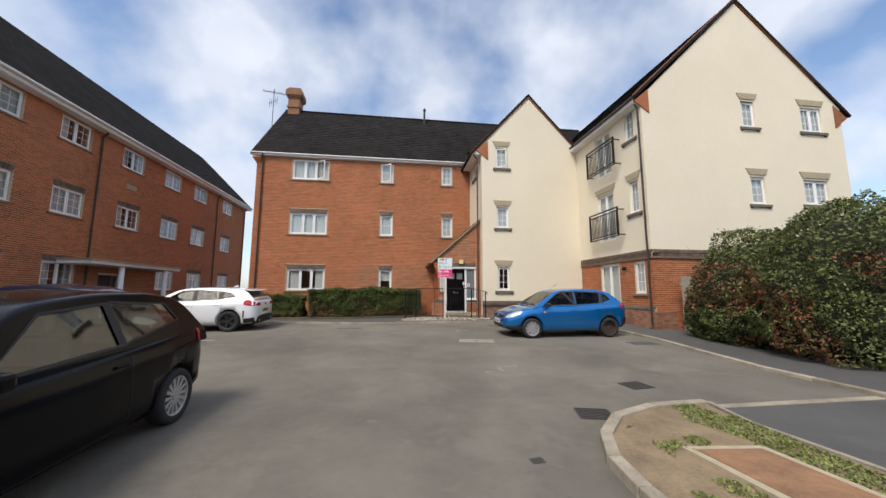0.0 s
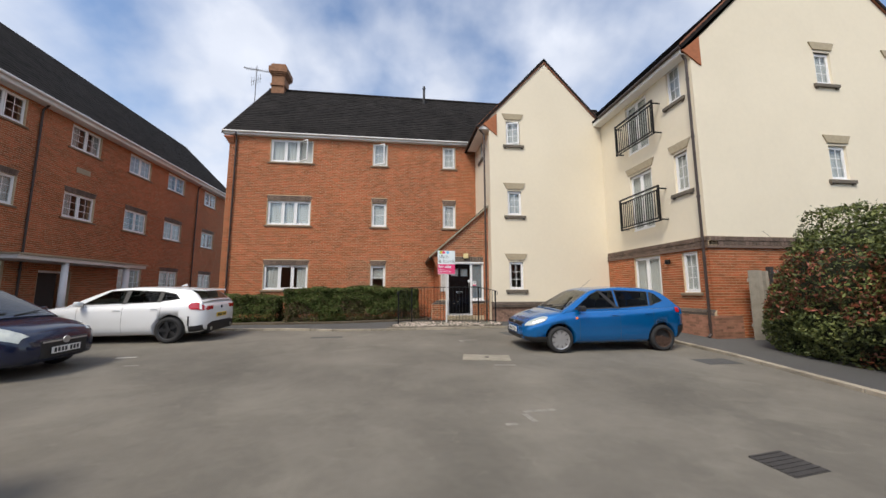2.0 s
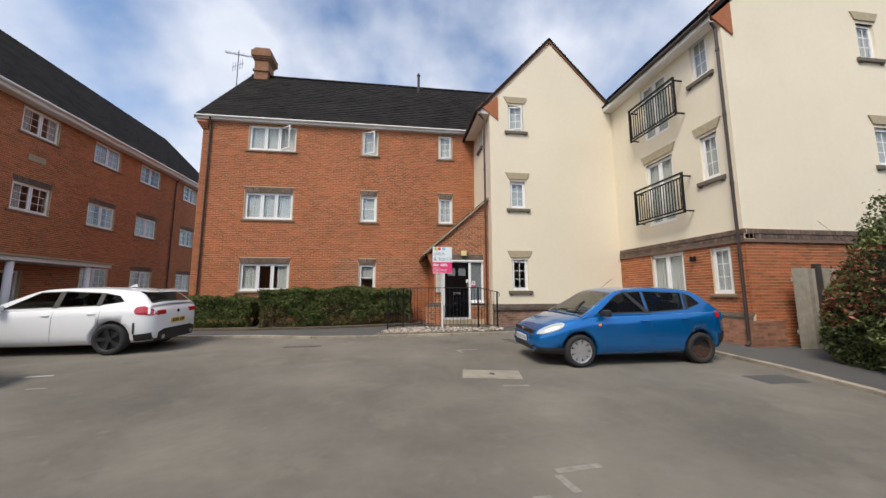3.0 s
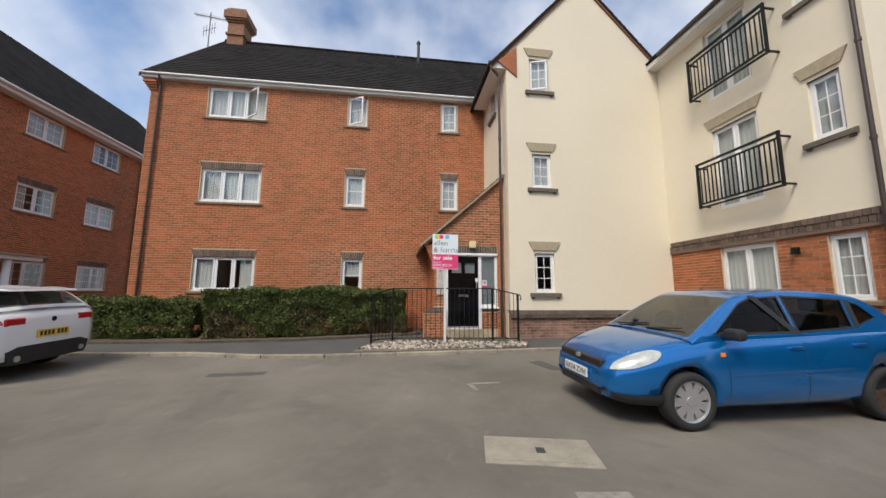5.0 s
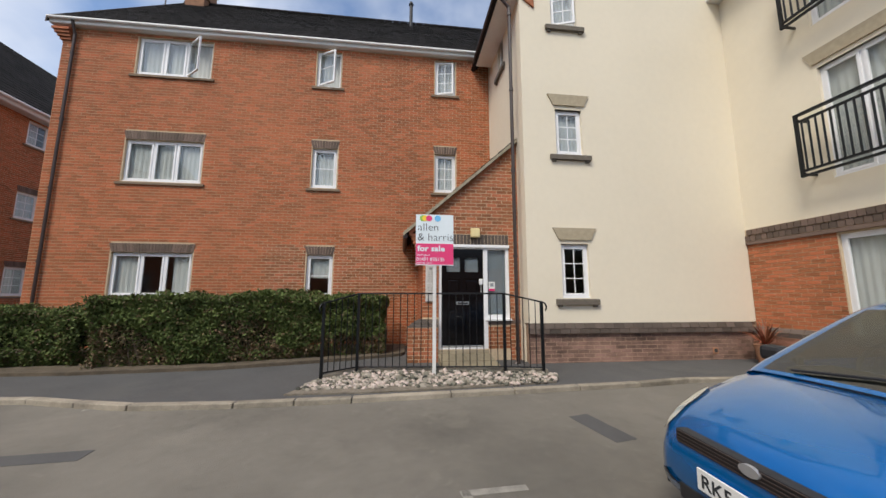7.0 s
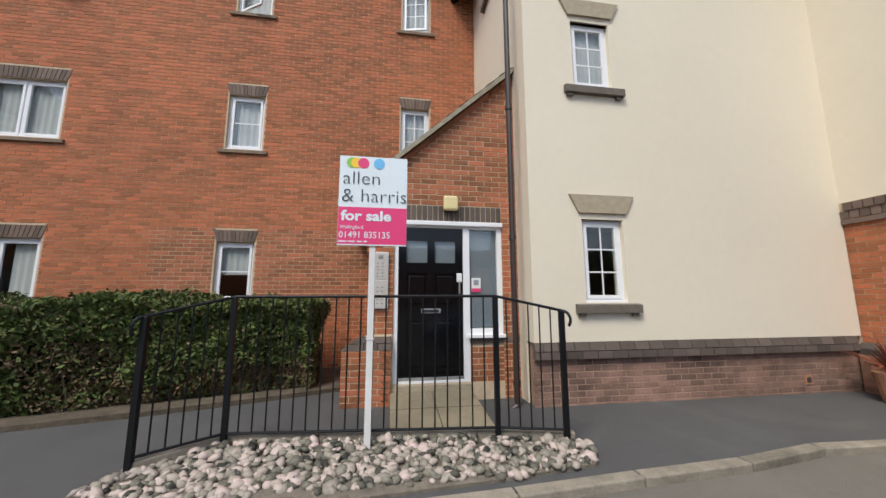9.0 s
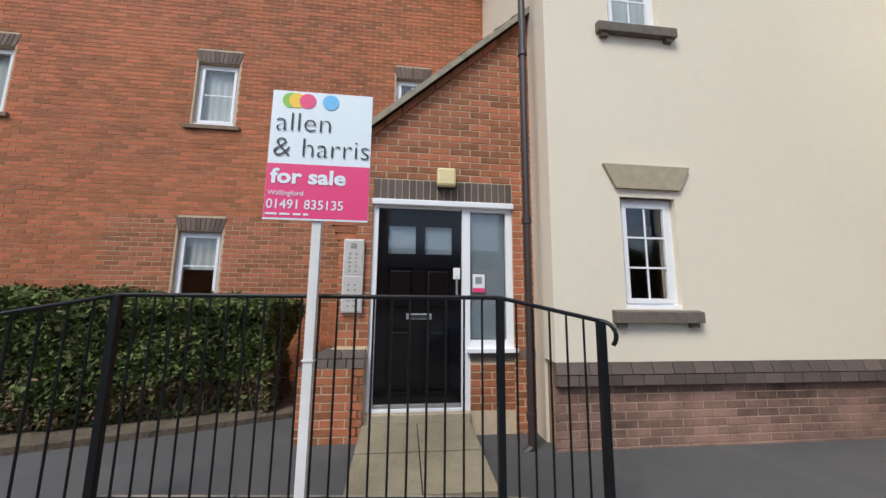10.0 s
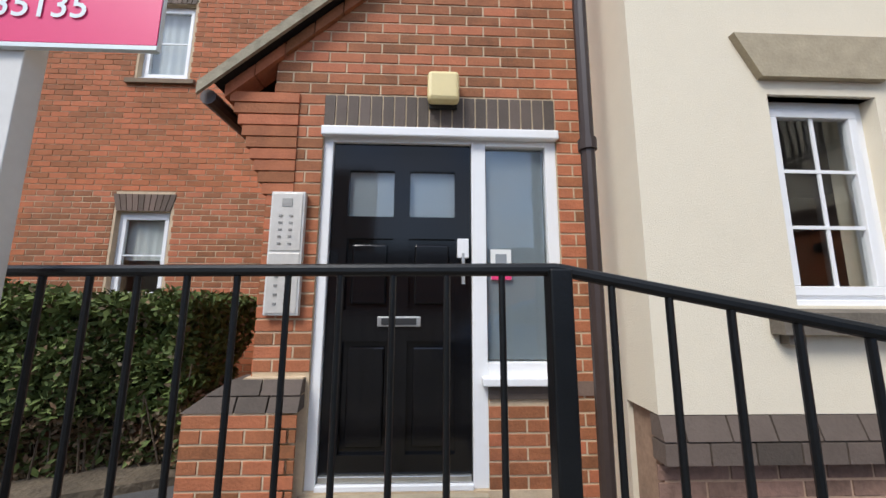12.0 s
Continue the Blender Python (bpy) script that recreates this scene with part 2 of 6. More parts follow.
def scuffed(m, pale, dark):
    """Pale dusty scuffs and darker oily patches on a worn surface."""
    nt = m.node_tree
    N, L = nt.nodes.new, nt.links.new
    b = nt.nodes["Principled BSDF"]
    col = b.inputs["Base Color"].links[0].from_socket
    pos = N("ShaderNodeNewGeometry").outputs["Position"]
    for k, (tone, sc, lo, hi, amt, dist) in enumerate(((pale, 0.9, 0.54, 0.70, 0.45, 0.3), (dark, 0.42, 0.55, 0.70, 0.5, 0.3), (pale, 5.0, 0.60, 0.72, 0.35, 0.5), (dark, 2.3, 0.62, 0.72, 0.4, 0.3))):
        off = N("ShaderNodeVectorMath"); off.operation = "ADD"; off.inputs[1].default_value = (k * 13.1, k * 7.3, k * 5.0)
        n = N("ShaderNodeTexNoise"); n.inputs["Scale"].default_value = sc; n.inputs["Detail"].default_value = 8
        n.inputs["Roughness"].default_value, n.inputs["Distortion"].default_value = 0.62, dist
        L(pos, off.inputs[0]); L(off.outputs[0], n.inputs["Vector"])
        mr = N("ShaderNodeMapRange")
        for key, val in (("From Min", lo), ("From Max", hi), ("To Min", 0.0), ("To Max", amt)):
            mr.inputs[key].default_value = val
        L(n.outputs["Fac"], mr.inputs["Value"])
        mx = N("ShaderNodeMix"); mx.data_type = "RGBA"
        mx.inputs["B"].default_value = (*tone, 1)
        L(mr.outputs[0], mx.inputs["Factor"]); L(col, mx.inputs["A"]); col = mx.outputs["Result"]
    L(col, b.inputs["Base Color"])


scuffed(M_ASPH, (0.235, 0.215, 0.175), (0.098, 0.090, 0.075))
scuffed(M_ASPHD, (0.125, 0.118, 0.105), (0.058, 0.056, 0.054))


# ---- helpers of this scene ----
def mesh_object(name, verts, faces, mat, parent=None, label="", kind="", smooth=False, m=None):
    me = bpy.data.meshes.new(name)
    me.from_pydata([tuple(v) for v in verts], [], faces)
    me.materials.append(mat)
    if smooth:
        me.polygons.foreach_set("use_smooth", [True] * len(me.polygons))
    ob = new(name, me)
    if parent is not None:
        ob.parent = parent
    if m is not None:
        ob.matrix_basis = m
    return tagged(ob, label=label, kind=kind)


def part(name, bm, mat, parent, label="", smooth=False, m=None, kind=""):
    me = bpy.data.meshes.new(name)
    bm.normal_update()
    bm.to_mesh(me)
    bm.free()
    me.materials.append(mat)
    if smooth:
        me.polygons.foreach_set("use_smooth", [True] * len(me.polygons))
    ob = new(name, me)
    ob.parent = parent
    if m is not None:
        ob.matrix_basis = m
    return tagged(ob, label=label, kind=kind)


def thing(name, m, label, category, group="", kind=""):
    ob = new(name)
    ob.matrix_basis = m
    ob.empty_display_size = 0.2
    return tagged(ob, label, category, group, kind)


def add_box(bm, x0, x1, y0, y1, z0, z1, bevel=0.0):
    r = bmesh.ops.create_cube(bm, size=1)
    bmesh.ops.transform(bm, verts=r["verts"], matrix=Matrix.LocRotScale(((x0 + x1) / 2, (y0 + y1) / 2, (z0 + z1) / 2), None, (abs(x1 - x0), abs(y1 - y0), abs(z1 - z0))))
    if bevel:
        es = list({e for v in r["verts"] for e in v.link_edges})
        bmesh.ops.bevel(bm, geom=es, offset=bevel, segments=2, affect="EDGES", profile=0.5)
    return bm


def box(x0, x1, y0, y1, z0, z1, bevel=0.0):
    return add_box(bmesh.new(), x0, x1, y0, y1, z0, z1, bevel)


def add_rod(bm, a, b, r, seg=10, r2=None):
    a, b = Vector(a), Vector(b)
    q = (b - a).to_track_quat("Z", "Y")
    bmesh.ops.create_cone(bm, cap_ends=True, segments=seg, radius1=r, radius2=r if r2 is None else r2, depth=(b - a).length,
                          matrix=Matrix.LocRotScale((a + b) / 2, q, None))
    return bm


def prism(pts, d0, d1, axis="y"):
    """A solid from an outline in (u, z), from depth d0 to d1."""
    bm = bmesh.new()
    put = (lambda u, d, z: (u, d, z)) if axis == "y" else ((lambda u, d, z: (u, z, d)) if axis == "z" else (lambda u, d, z: (d, u, z)))
    va = [bm.verts.new(put(u, d0, z)) for u, z in pts]
    vb = [bm.verts.new(put(u, d1, z)) for u, z in pts]
    bm.faces.new(va)
    bm.faces.new(vb[::-1])
    n = len(pts)
    for i in range(n):
        bm.faces.new((va[i], vb[i], vb[(i + 1) % n], va[(i + 1) % n]))
    bmesh.ops.recalc_face_normals(bm, faces=bm.faces)
    return bm


def text_part(body, size, mat, parent, m, extrude=0.001, label="", bold=0.0, name="lettering", width=None):
    cu = bpy.data.curves.new(name, "FONT")
    cu.body, cu.size, cu.extrude, cu.offset = body, size, extrude, bold
    cu.resolution_u = 3
    tmp = new("tmp", cu)
    me = bpy.data.meshes.new_from_object(tmp.evaluated_get(bpy.context.evaluated_depsgraph_get()))
    bpy.data.objects.remove(tmp)
    me.materials.clear()
    me.materials.append(mat)
    if width:
        xs = [v.co.x for v in me.vertices]
        k = width / (max(xs) - min(xs))
        me.transform(Matrix.Diagonal((k, 1, 1, 1)))
    ob = new(name, me)
    ob.parent = parent
    ob.matrix_basis = m
    return tagged(ob, label=label)


def wall_mesh(u0, u1, z0, z1, holes, thick):
    """A wall with openings: local x along, y into the building, z up."""
    us = sorted({u0, u1, *[h[0] for h in holes], *[h[1] for h in holes]})
    zs = sorted({z0, z1, *[h[2] for h in holes], *[h[3] for h in holes]})
    solid = lambda i, j: 0 <= i < len(us) - 1 and 0 <= j < len(zs) - 1 and not any(
        h[0] < (us[i] + us[i + 1]) / 2 < h[1] and h[2] < (zs[j] + zs[j + 1]) / 2 < h[3] for h in holes)
    V, F = [], []

    def quad(*p):
        n = len(V)
        V.extend(p)
        F.append((n, n + 1, n + 2, n + 3))
    for i in range(len(us) - 1):
        for j in range(len(zs) - 1):
            if not solid(i, j):
                continue
            a, b, c, d = us[i], us[i + 1], zs[j], zs[j + 1]
            quad((a, 0, c), (b, 0, c), (b, 0, d), (a, 0, d))
            quad((b, thick, c), (a, thick, c), (a, thick, d), (b, thick, d))
            if not solid(i - 1, j): quad((a, thick, c), (a, 0, c), (a, 0, d), (a, thick, d))
            if not solid(i + 1, j): quad((b, 0, c), (b, thick, c), (b, thick, d), (b, 0, d))
            if not solid(i, j - 1): quad((a, 0, c), (a, thick, c), (b, thick, c), (b, 0, c))
            if not solid(i, j + 1): quad((a, 0, d), (b, 0, d), (b, thick, d), (a, thick, d))
    return V, F


def lay_bricks(u0, u1, z0, z1, holes=(), top=None, L=0.225, H=0.075, joint=0.012):
    """Stretcher bond: the rectangles (ua, ub, za, zb) of the bricks that show. top: a slope u -> z that cuts the courses."""
    out = []
    rows = int(round((z1 - z0) / H))
    for r in range(rows):
        za, zb = z0 + r * H, min(z0 + (r + 1) * H - joint, z1)
        zm = (za + zb) / 2
        spans = [(u0, u1)]
        for h in holes:
            if h[2] < zm < h[3]:
                nxt = []
                for a, b in spans:
                    if h[1] <= a or h[0] >= b:
                        nxt.append((a, b))
                        continue
                    if h[0] > a: nxt.append((a, h[0]))
                    if h[1] < b: nxt.append((h[1], b))
                spans = nxt
        off = (L / 2 if r % 2 else 0.0)
        for a, b in spans:
            k = math.floor((a - u0 + off) / L)
            u = u0 - off + k * L
            while u < b - 0.001:
                p, q = max(u, a), (b if b - u - L < 0.02 else u + L - joint)
                while top is not None and q - p > 0.03 and zb > top(p):
                    p += 0.02
                if q - p > 0.022:
                    out.append((p, q, za, zb))
                u += L
    return out


def brick_stuff(name, rects, mat, parent, m, proud=0.006, label=""):
    """Bricks joined in one mesh, each an island with five faces."""
    rng = random.Random(len(rects))
    V, F = [], []
    for a, b, c, d in rects:
        p = -(proud + rng.uniform(-0.0015, 0.0015))
        n = len(V)
        V += [(a, p, c), (b, p, c), (b, p, d), (a, p, d), (a, 0.002, c), (b, 0.002, c), (b, 0.002, d), (a, 0.002, d)]
        F += [(n, n + 1, n + 2, n + 3), (n, n + 4, n + 5, n + 1), (n + 1, n + 5, n + 6, n + 2), (n + 2, n + 6, n + 7, n + 3), (n + 3, n + 7, n + 4, n)]
    return mesh_object(name, V, F, mat, parent, label, "stuff", m=m)


BRICK_CACHE = {}


def brick_pieces(rects, mat, parent, m, proud=0.005, depth=0.01, name="brick"):
    """Bricks as objects of their own, on shared meshes by size."""
    rng = random.Random(7 + len(rects))
    for a, b, c, d in rects:
        key = (round(b - a, 3), round(d - c, 3), mat.name)
        if key not in BRICK_CACHE:
            bm = box(0, key[0], -proud, depth * 0.2, 0, key[1])
            es = [e for e in bm.edges if all(v.co.y < 0 for v in e.verts)]
            bmesh.ops.bevel(bm, geom=es, offset=0.002, segments=1, affect="EDGES")
            me = bpy.data.meshes.new(name)
            bm.to_mesh(me)
            bm.free()
            me.materials.append(mat)
            BRICK_CACHE[key] = me
        ob = new(name, BRICK_CACHE[key])
        ob.parent = parent
        ob.matrix_basis = m @ pose(a, rng.uniform(-0.001, 0.001), c, 0, 0, rng.uniform(-0.2, 0.2))


def roof_slope(name, p0, p1, up, length, courses, parent, label="", thick=0.09):
    """A tiled slope: eaves from p0 to p1, rising along the unit vector up for length metres, in stepped courses cut into tiles.
    Ends may lean in: up may be a pair (at p0, at p1)."""
    p0, p1 = Vector(p0), Vector(p1)
    ua, ub = (Vector(u) for u in (up if isinstance(up, tuple) and not isinstance(up[0], float) else (up, up)))
    la, lb = (length if isinstance(length, tuple) else (length, length))
    n = (p1 - p0).cross(ua).normalized()
    if n.z < 0: n = -n
    V, F = [], []
    wide = 0.30
    for i in range(courses):
        s0, s1 = i / courses, (i + 1.15) / courses
        a0, b0 = p0 + ua * la * s0, p1 + ub * lb * s0
        a1, b1 = p0 + ua * la * min(s1, 1), p1 + ub * lb * min(s1, 1)
        k = max(1, int((b0 - a0).length / wide))
        off = 0.5 if i % 2 else 0.0
        rng = random.Random(i)
        cuts = sorted({0.0, 1.0, *[min(1, max(0, (j + off) / k)) for j in range(k + 1)]})
        for c0, c1 in zip(cuts, cuts[1:]):
            g = 0.004 / max((b0 - a0).length, 1)
            lift = n * (0.018 + rng.uniform(-0.003, 0.003))
            q = [a0.lerp(b0, c0 + g) + lift, a0.lerp(b0, c1 - g) + lift, a1.lerp(b1, c1 - g) + n * 0.002, a1.lerp(b1, c0 + g) + n * 0.002]
            m0 = len(V)
            V += q + [q[0] - lift * 1.1, q[1] - lift * 1.1]
            F += [(m0, m0 + 1, m0 + 2, m0 + 3), (m0 + 4, m0 + 5, m0 + 1, m0), (m0 + 4, m0, m0 + 3), (m0 + 1, m0 + 5, m0 + 2)]
    mesh_object("tiles", V, F, M_TILE, parent, kind="stuff")
    q = [p0, p1, p1 + ub * lb, p0 + ua * la]
    W = [v - n * 0.004 for v in q] + [v - n * thick for v in q]
    return mesh_object("roof_deck", W, [(0, 1, 2, 3), (7, 6, 5, 4), (0, 4, 5, 1), (1, 5, 6, 2), (2, 6, 7, 3), (3, 7, 4, 0)], M_TILE, parent, label)


def ground_z(y):
    return 0.13 + 0.030 * max(-8.0, min(y, 15.0))


# ---- windows ----
def window(m, w, h, lights, label, bars=(0, 0), head="soldier", sill="brick", curtain="", opened=None, group="", depth=0.10, name="window", flare=0.06):
    """A white window in an opening w x h whose lower left corner is the origin of m; lights: widths of the casements (shares);
    bars: glazing bars (upright, level) in each light."""
    win = thing(name, m, label, "window", group)
    fr = bmesh.new()
    t = 0.05
    for a, b, c, d in ((0, w, 0, t), (0, w, h - t, h), (0, t, t, h - t), (w - t, w, t, h - t)):
        add_box(fr, a, b, depth - 0.03, depth + 0.04, c, d)
    tot, u = float(sum(lights)), t
    W = w - 2 * t
    edges = []
    for i, s in enumerate(lights):
        e = u + W * s / tot
        if i < len(lights) - 1:
            add_box(fr, e - 0.022, e + 0.022, depth - 0.028, depth + 0.038, t, h - t)
        edges.append((u, e))
        u = e
    part("window_frame", fr, M_UPVC, win)
    for i, (a, b) in enumerate(edges):
        a += 0.0 if i == 0 else 0.022
        b -= 0.0 if i == len(edges) - 1 else 0.022
        ang, piv = 0, a
        if opened and i in opened:
            ang, piv = opened[i], (b if opened[i] > 0 else a)
        mm = pose(piv, depth - 0.034, t, 0, 0, ang)
        o0, o1 = a - piv, b - piv
        sb, st = bmesh.new(), 0.045
        H = h - 2 * t
        for p, q, c, d in ((o0, o1, 0, st), (o0, o1, H - st, H), (o0, o0 + st, st, H - st), (o1 - st, o1, st, H - st)):
            add_box(sb, p, q, -0.012, 0.028, c, d, 0.004)
        part("sash", sb, M_UPVC, win, m=mm)
        part("pane", box(o0 + st, o1 - st, 0.006, 0.012, st, H - st), GLASS, win, m=mm).visible_shadow = False
        nb = bmesh.new()
        for k in range(bars[0]):
            x = o0 + st + (o1 - o0 - 2 * st) * (k + 1) / (bars[0] + 1)
            add_box(nb, x - 0.009, x + 0.009, -0.002, 0.0055, st, H - st)
        for k in range(bars[1]):
            z = st + (H - 2 * st) * (k + 1) / (bars[1] + 1)
            add_box(nb, o0 + st, o1 - st, -0.004, 0.0035, z - 0.009, z + 0.009)
        if bars != (0, 0):
            part("glazing_bars", nb, M_UPVC, win, m=mm)
        else:
            nb.free()
    part("inner_sill", box(-0.02, w + 0.02, depth - 0.075, depth - 0.03, -0.002, 0.028, 0.004), M_UPVC, win)
    # sill
    if sill == "brick":
        part("window_sill", prism([(-0.05, -0.09), (0.10, -0.09), (0.10, 0.0), (0.06, 0.0), (-0.05, -0.03)], -0.11, w + 0.11, "x"), M_STONE2, win, "buff-brown stone sill")
    elif sill == "stone":
        part("window_sill", prism([(-0.07, -0.13), (0.10, -0.13), (0.10, -0.002), (0.05, -0.002), (-0.07, -0.03)], -0.15, w + 0.15, "x"), M_STONED, win, "weathered grey-brown stone sill")
        for k in (-0.11, w + 0.03):
            part("sill_bracket", box(k, k + 0.08, -0.045, 0.0, -0.175, -0.131), M_STONED, win)
    # head
    if head == "soldier":
        n = max(3, int(round((w + 2 * flare) / 0.075)))
        V, F = [], []
        for k in range(n):
            a0, a1 = (k + 0.07) / n, (k + 0.93) / n
            q = [(a0 * w, 0), (a1 * w, 0), (-flare + a1 * (w + 2 * flare), 0.215), (-flare + a0 * (w + 2 * flare), 0.215)]
            i = len(V)
            V += [(x, -0.012, h + 0.006 + z) for x, z in q] + [(x, 0.004, h + 0.006 + z) for x, z in q]
            F += [(i, i + 1, i + 2, i + 3), (i, i + 4, i + 5, i + 1), (i + 1, i + 5, i + 6, i + 2), (i + 2, i + 6, i + 7, i + 3), (i + 3, i + 7, i + 4, i)]
        mesh_object("soldier_course", V, F, M_BRICKD, win, "dark brick soldier course over the window")
    elif head == "stone":
        part("lintel", prism([(-0.045, h + 0.08), (w + 0.045, h + 0.08), (w + 0.17, h + 0.325), (-0.17, h + 0.325)], -0.035, 0.05), M_STONE, win, "splayed buff cast-stone lintel")
        part("head_trim", box(0.0, w, 0.02, depth - 0.03, h - 0.0, h + 0.08), M_RENDER, win)
    # inside
    if curtain:
        V, F = [], []
        spans = {"full": [(0, 1)], "sides": [(0.02, 0.3), (0.74, 0.98)], "left": [(0.0, 0.33)], "right": [(0.6, 1.0)], "pair": [(0.06, 0.48), (0.54, 0.94)], "half": [(0, 1)], "blind": [(0, 1)]}[curtain]
        z0c = h * 0.45 if curtain == "half" else 0.03
        for s0, s1 in spans:
            n = max(8, int(w * (s1 - s0) / 0.02))
            base = len(V)
            for k in range(n + 1):
                x = w * (s0 + (s1 - s0) * k / n)
                y = depth + 0.045 + 0.007 * math.sin(k * 1.1 + s0 * 7) + 0.005 * math.sin(k * 0.37)
                V += [(x, y, z0c), (x, y, h - 0.02)]
            F += [(base + 2 * k, base + 2 * k + 2, base + 2 * k + 3, base + 2 * k + 1) for k in range(n)]
        mesh_object("curtain", V, F, M_CURT, win, "white net curtain hanging behind the glass", smooth=True)
    return win


M_STONE2 = material("brown_sill_stone", (0.20, 0.145, 0.095), 0.9, var=0.15, scale=10, bump=0.003)

# ---- ground ----
gx = sorted({-300, -150, -80, -40, -20, 20, 40, 80, 150, 300, *range(-16, 20, 4)})
gy = sorted({-300, -150, -80, -40, -20, -8, 12, 15.0, 20, 40, 80, 150, 300, -4, 0, 4, 8})
gv = [(x, y, ground_z(y)) for y in gy for x in gx]
gf = [(j * len(gx) + i, j * len(gx) + i + 1, (j + 1) * len(gx) + i + 1, (j + 1) * len(gx) + i) for j in range(len(gy) - 1) for i in range(len(gx) - 1)]
ground = mesh_object("ground", gv, gf, M_ASPH, label="worn grey asphalt of the car park", kind="structure")


def slab(name, pts, h, mat, label, base=0.0, kind="structure", drop=0.3):
    """A raised sheet on the sloping ground, h above it, from an outline."""
    bm = bmesh.new()
    top = [bm.verts.new((x, y, ground_z(y) + h)) for x, y in pts]
    bot = [bm.verts.new((x, y, ground_z(y) - drop)) for x, y in pts]
    bm.faces.new(top)
    for i in range(len(pts)):
        bm.faces.new((top[i], bot[i], bot[(i + 1) % len(pts)], top[(i + 1) % len(pts)]))
    bmesh.ops.recalc_face_normals(bm, faces=bm.faces)
    bmesh.ops.triangulate(bm, faces=[f for f in bm.faces if len(f.verts) > 4])
    return tagged(part(name, bm, mat, None), label, kind=kind)


def kerb(pts, h, name="kerb", label="weathered concrete kerb along the car park", step=0.9, w=0.125):
    """Kerbstones one by one along a line."""
    k = thing(name, pose(0, 0, 0), label, "kerb", kind="structure")
    pts = [Vector((x, y, 0)) for x, y in pts]
    for a, b in zip(pts, pts[1:]):
        n = max(1, round((b - a).length / step))
        for i in range(n):
            p, q = a.lerp(b, i / n), a.lerp(b, (i + 1) / n)
            ln = (q - p).length - 0.008
            d = math.degrees(math.atan2(q.y - p.y, q.x - p.x))
            tilt = math.degrees(math.atan2(ground_z(q.y) - ground_z(p.y), max(ln, 0.01)))
            bm = box(0.004, ln, -w / 2, w / 2, -0.12, h, 0.012)
            part("kerbstone", bm, M_KERB, k, m=pose(p.x, p.y, ground_z(p.y), 0, 0, d) @ pose(0, 0, 0, 0, -tilt, 0))
    return k


PAVE_H = 0.06
pave_line = [(-12.5, 14.75), (-6.0, 14.5), (-4.3, 14.3), (-2.6, 14.2), (-1.9, 14.0), (-1.2, 13.83), (0.0, 13.78), (1.4, 13.84), (2.7, 13.93), (3.6, 13.98), (4.6, 14.06), (5.6, 14.12), (6.5, 14.25), (7.5, 14.2), (8.0, 13.7), (8.05, 11.0), (8.0, 9.2), (7.75, 7.6), (7.5, 5.9), (7.6, 4.2)]
slab("pavement", pave_line + [(30, 4.2), (30, 40), (-12.5, 40)], PAVE_H, M_ASPHD, "dark asphalt pavement in front of the flats")
kerb(pave_line, PAVE_H + 0.005)
slab("bed", [(2.42, -6), (2.40, 2.5), (2.45, 2.95), (2.68, 3.4), (3.1, 3.83), (3.75, 4.08), (4.5, 4.12), (4.42, 3.5), (4.55, 2.4), (4.9, -6)], 0.07, M_SOIL, "bare soil bed with patchy grass")
kerb([(2.36, -6), (2.34, 2.5), (2.4, 2.97), (2.63, 3.44), (3.06, 3.88), (3.74, 4.14), (4.55, 4.18)], 0.10, label="curved concrete kerb round the grass bed", step=0.6)
kerb([(4.60, 4.18), (4.48, 3.5), (4.61, 2.4), (4.96, -6)], 0.085, label="thin concrete edging of the grass bed", w=0.05)
kerb([(4.66, 4.2), (7.5, 4.22)], 0.012, label="flush concrete kerb across the side road", w=0.12)
slab("road", [(4.64, 4.12), (4.53, 3.5), (4.66, 2.4), (5.0, -6), (30, -6), (30, 4.13)], 0.006, M_ASPHD, "dark asphalt of the side road")

# ---- main brick block ----
T = 0.28
FY = 18.33
MAIN_X0, MAIN_X1, GX = -6.85, 4.5, 4.47
ZB, ZE = 0.45, 8.88
house = thing("apartment_building", pose(0, 0, 0), "three-storey brick and cream block of flats with dark roofs", "building")
FA = pose(0, FY, 0)
A_X, B_X, C_X = (-5.08, -3.22), (-0.465, 0.195), (2.87, 3.46)
ROWS_Z = [(1.87, 2.96), (4.77, 5.885), (7.70, 8.775)]
holes_main = [(a, b, z0, z1) for a, b in (A_X, B_X) for z0, z1 in ROWS_Z] + [(*C_X, z0, z1) for z0, z1 in ROWS_Z[1:]]
V, F = wall_mesh(MAIN_X0, MAIN_X1, ZB, ZE, holes_main, T)
wall_main = mesh_object("wall", V, F, M_MORTAR, house, "red brick front wall", m=FA)
V, F = wall_mesh(FY, 27.7, ZB, ZE, [], T)
side = mesh_object("wall", V, F, M_MORTAR, house, "red brick end wall", m=pose(MAIN_X0 - 0.01, FY + 27.7, 0, 0, 0, -90))
brick_stuff("bricks", lay_bricks(FY, 27.7, ZB, ZE), M_BRICK, house, pose(MAIN_X0 - 0.01, FY + 27.7, 0, 0, 0, -90))

# rooms behind the front
def rooms(m, u0, u1, zs, d=4.0, cell=4.0):
    V, F = [], []
    n = max(1, int((u1 - u0) / cell))
    bm = bmesh.new()
    add_box(bm, u0, u1, d, d + 0.1, zs[0] - 0.2, zs[-1] + 0.3)
    for z in zs:
        add_box(bm, u0, u1, 0.02, d, z - 0.15, z)
    for i in range(n + 1):
        u = u0 + (u1 - u0) * i / n
        add_box(bm, u - 0.05, u + 0.05, 0.3, d, zs[0], zs[-1])
    return part("rooms", bm, M_ROOM, house, "plain inner walls and floors of the flats", m=m)


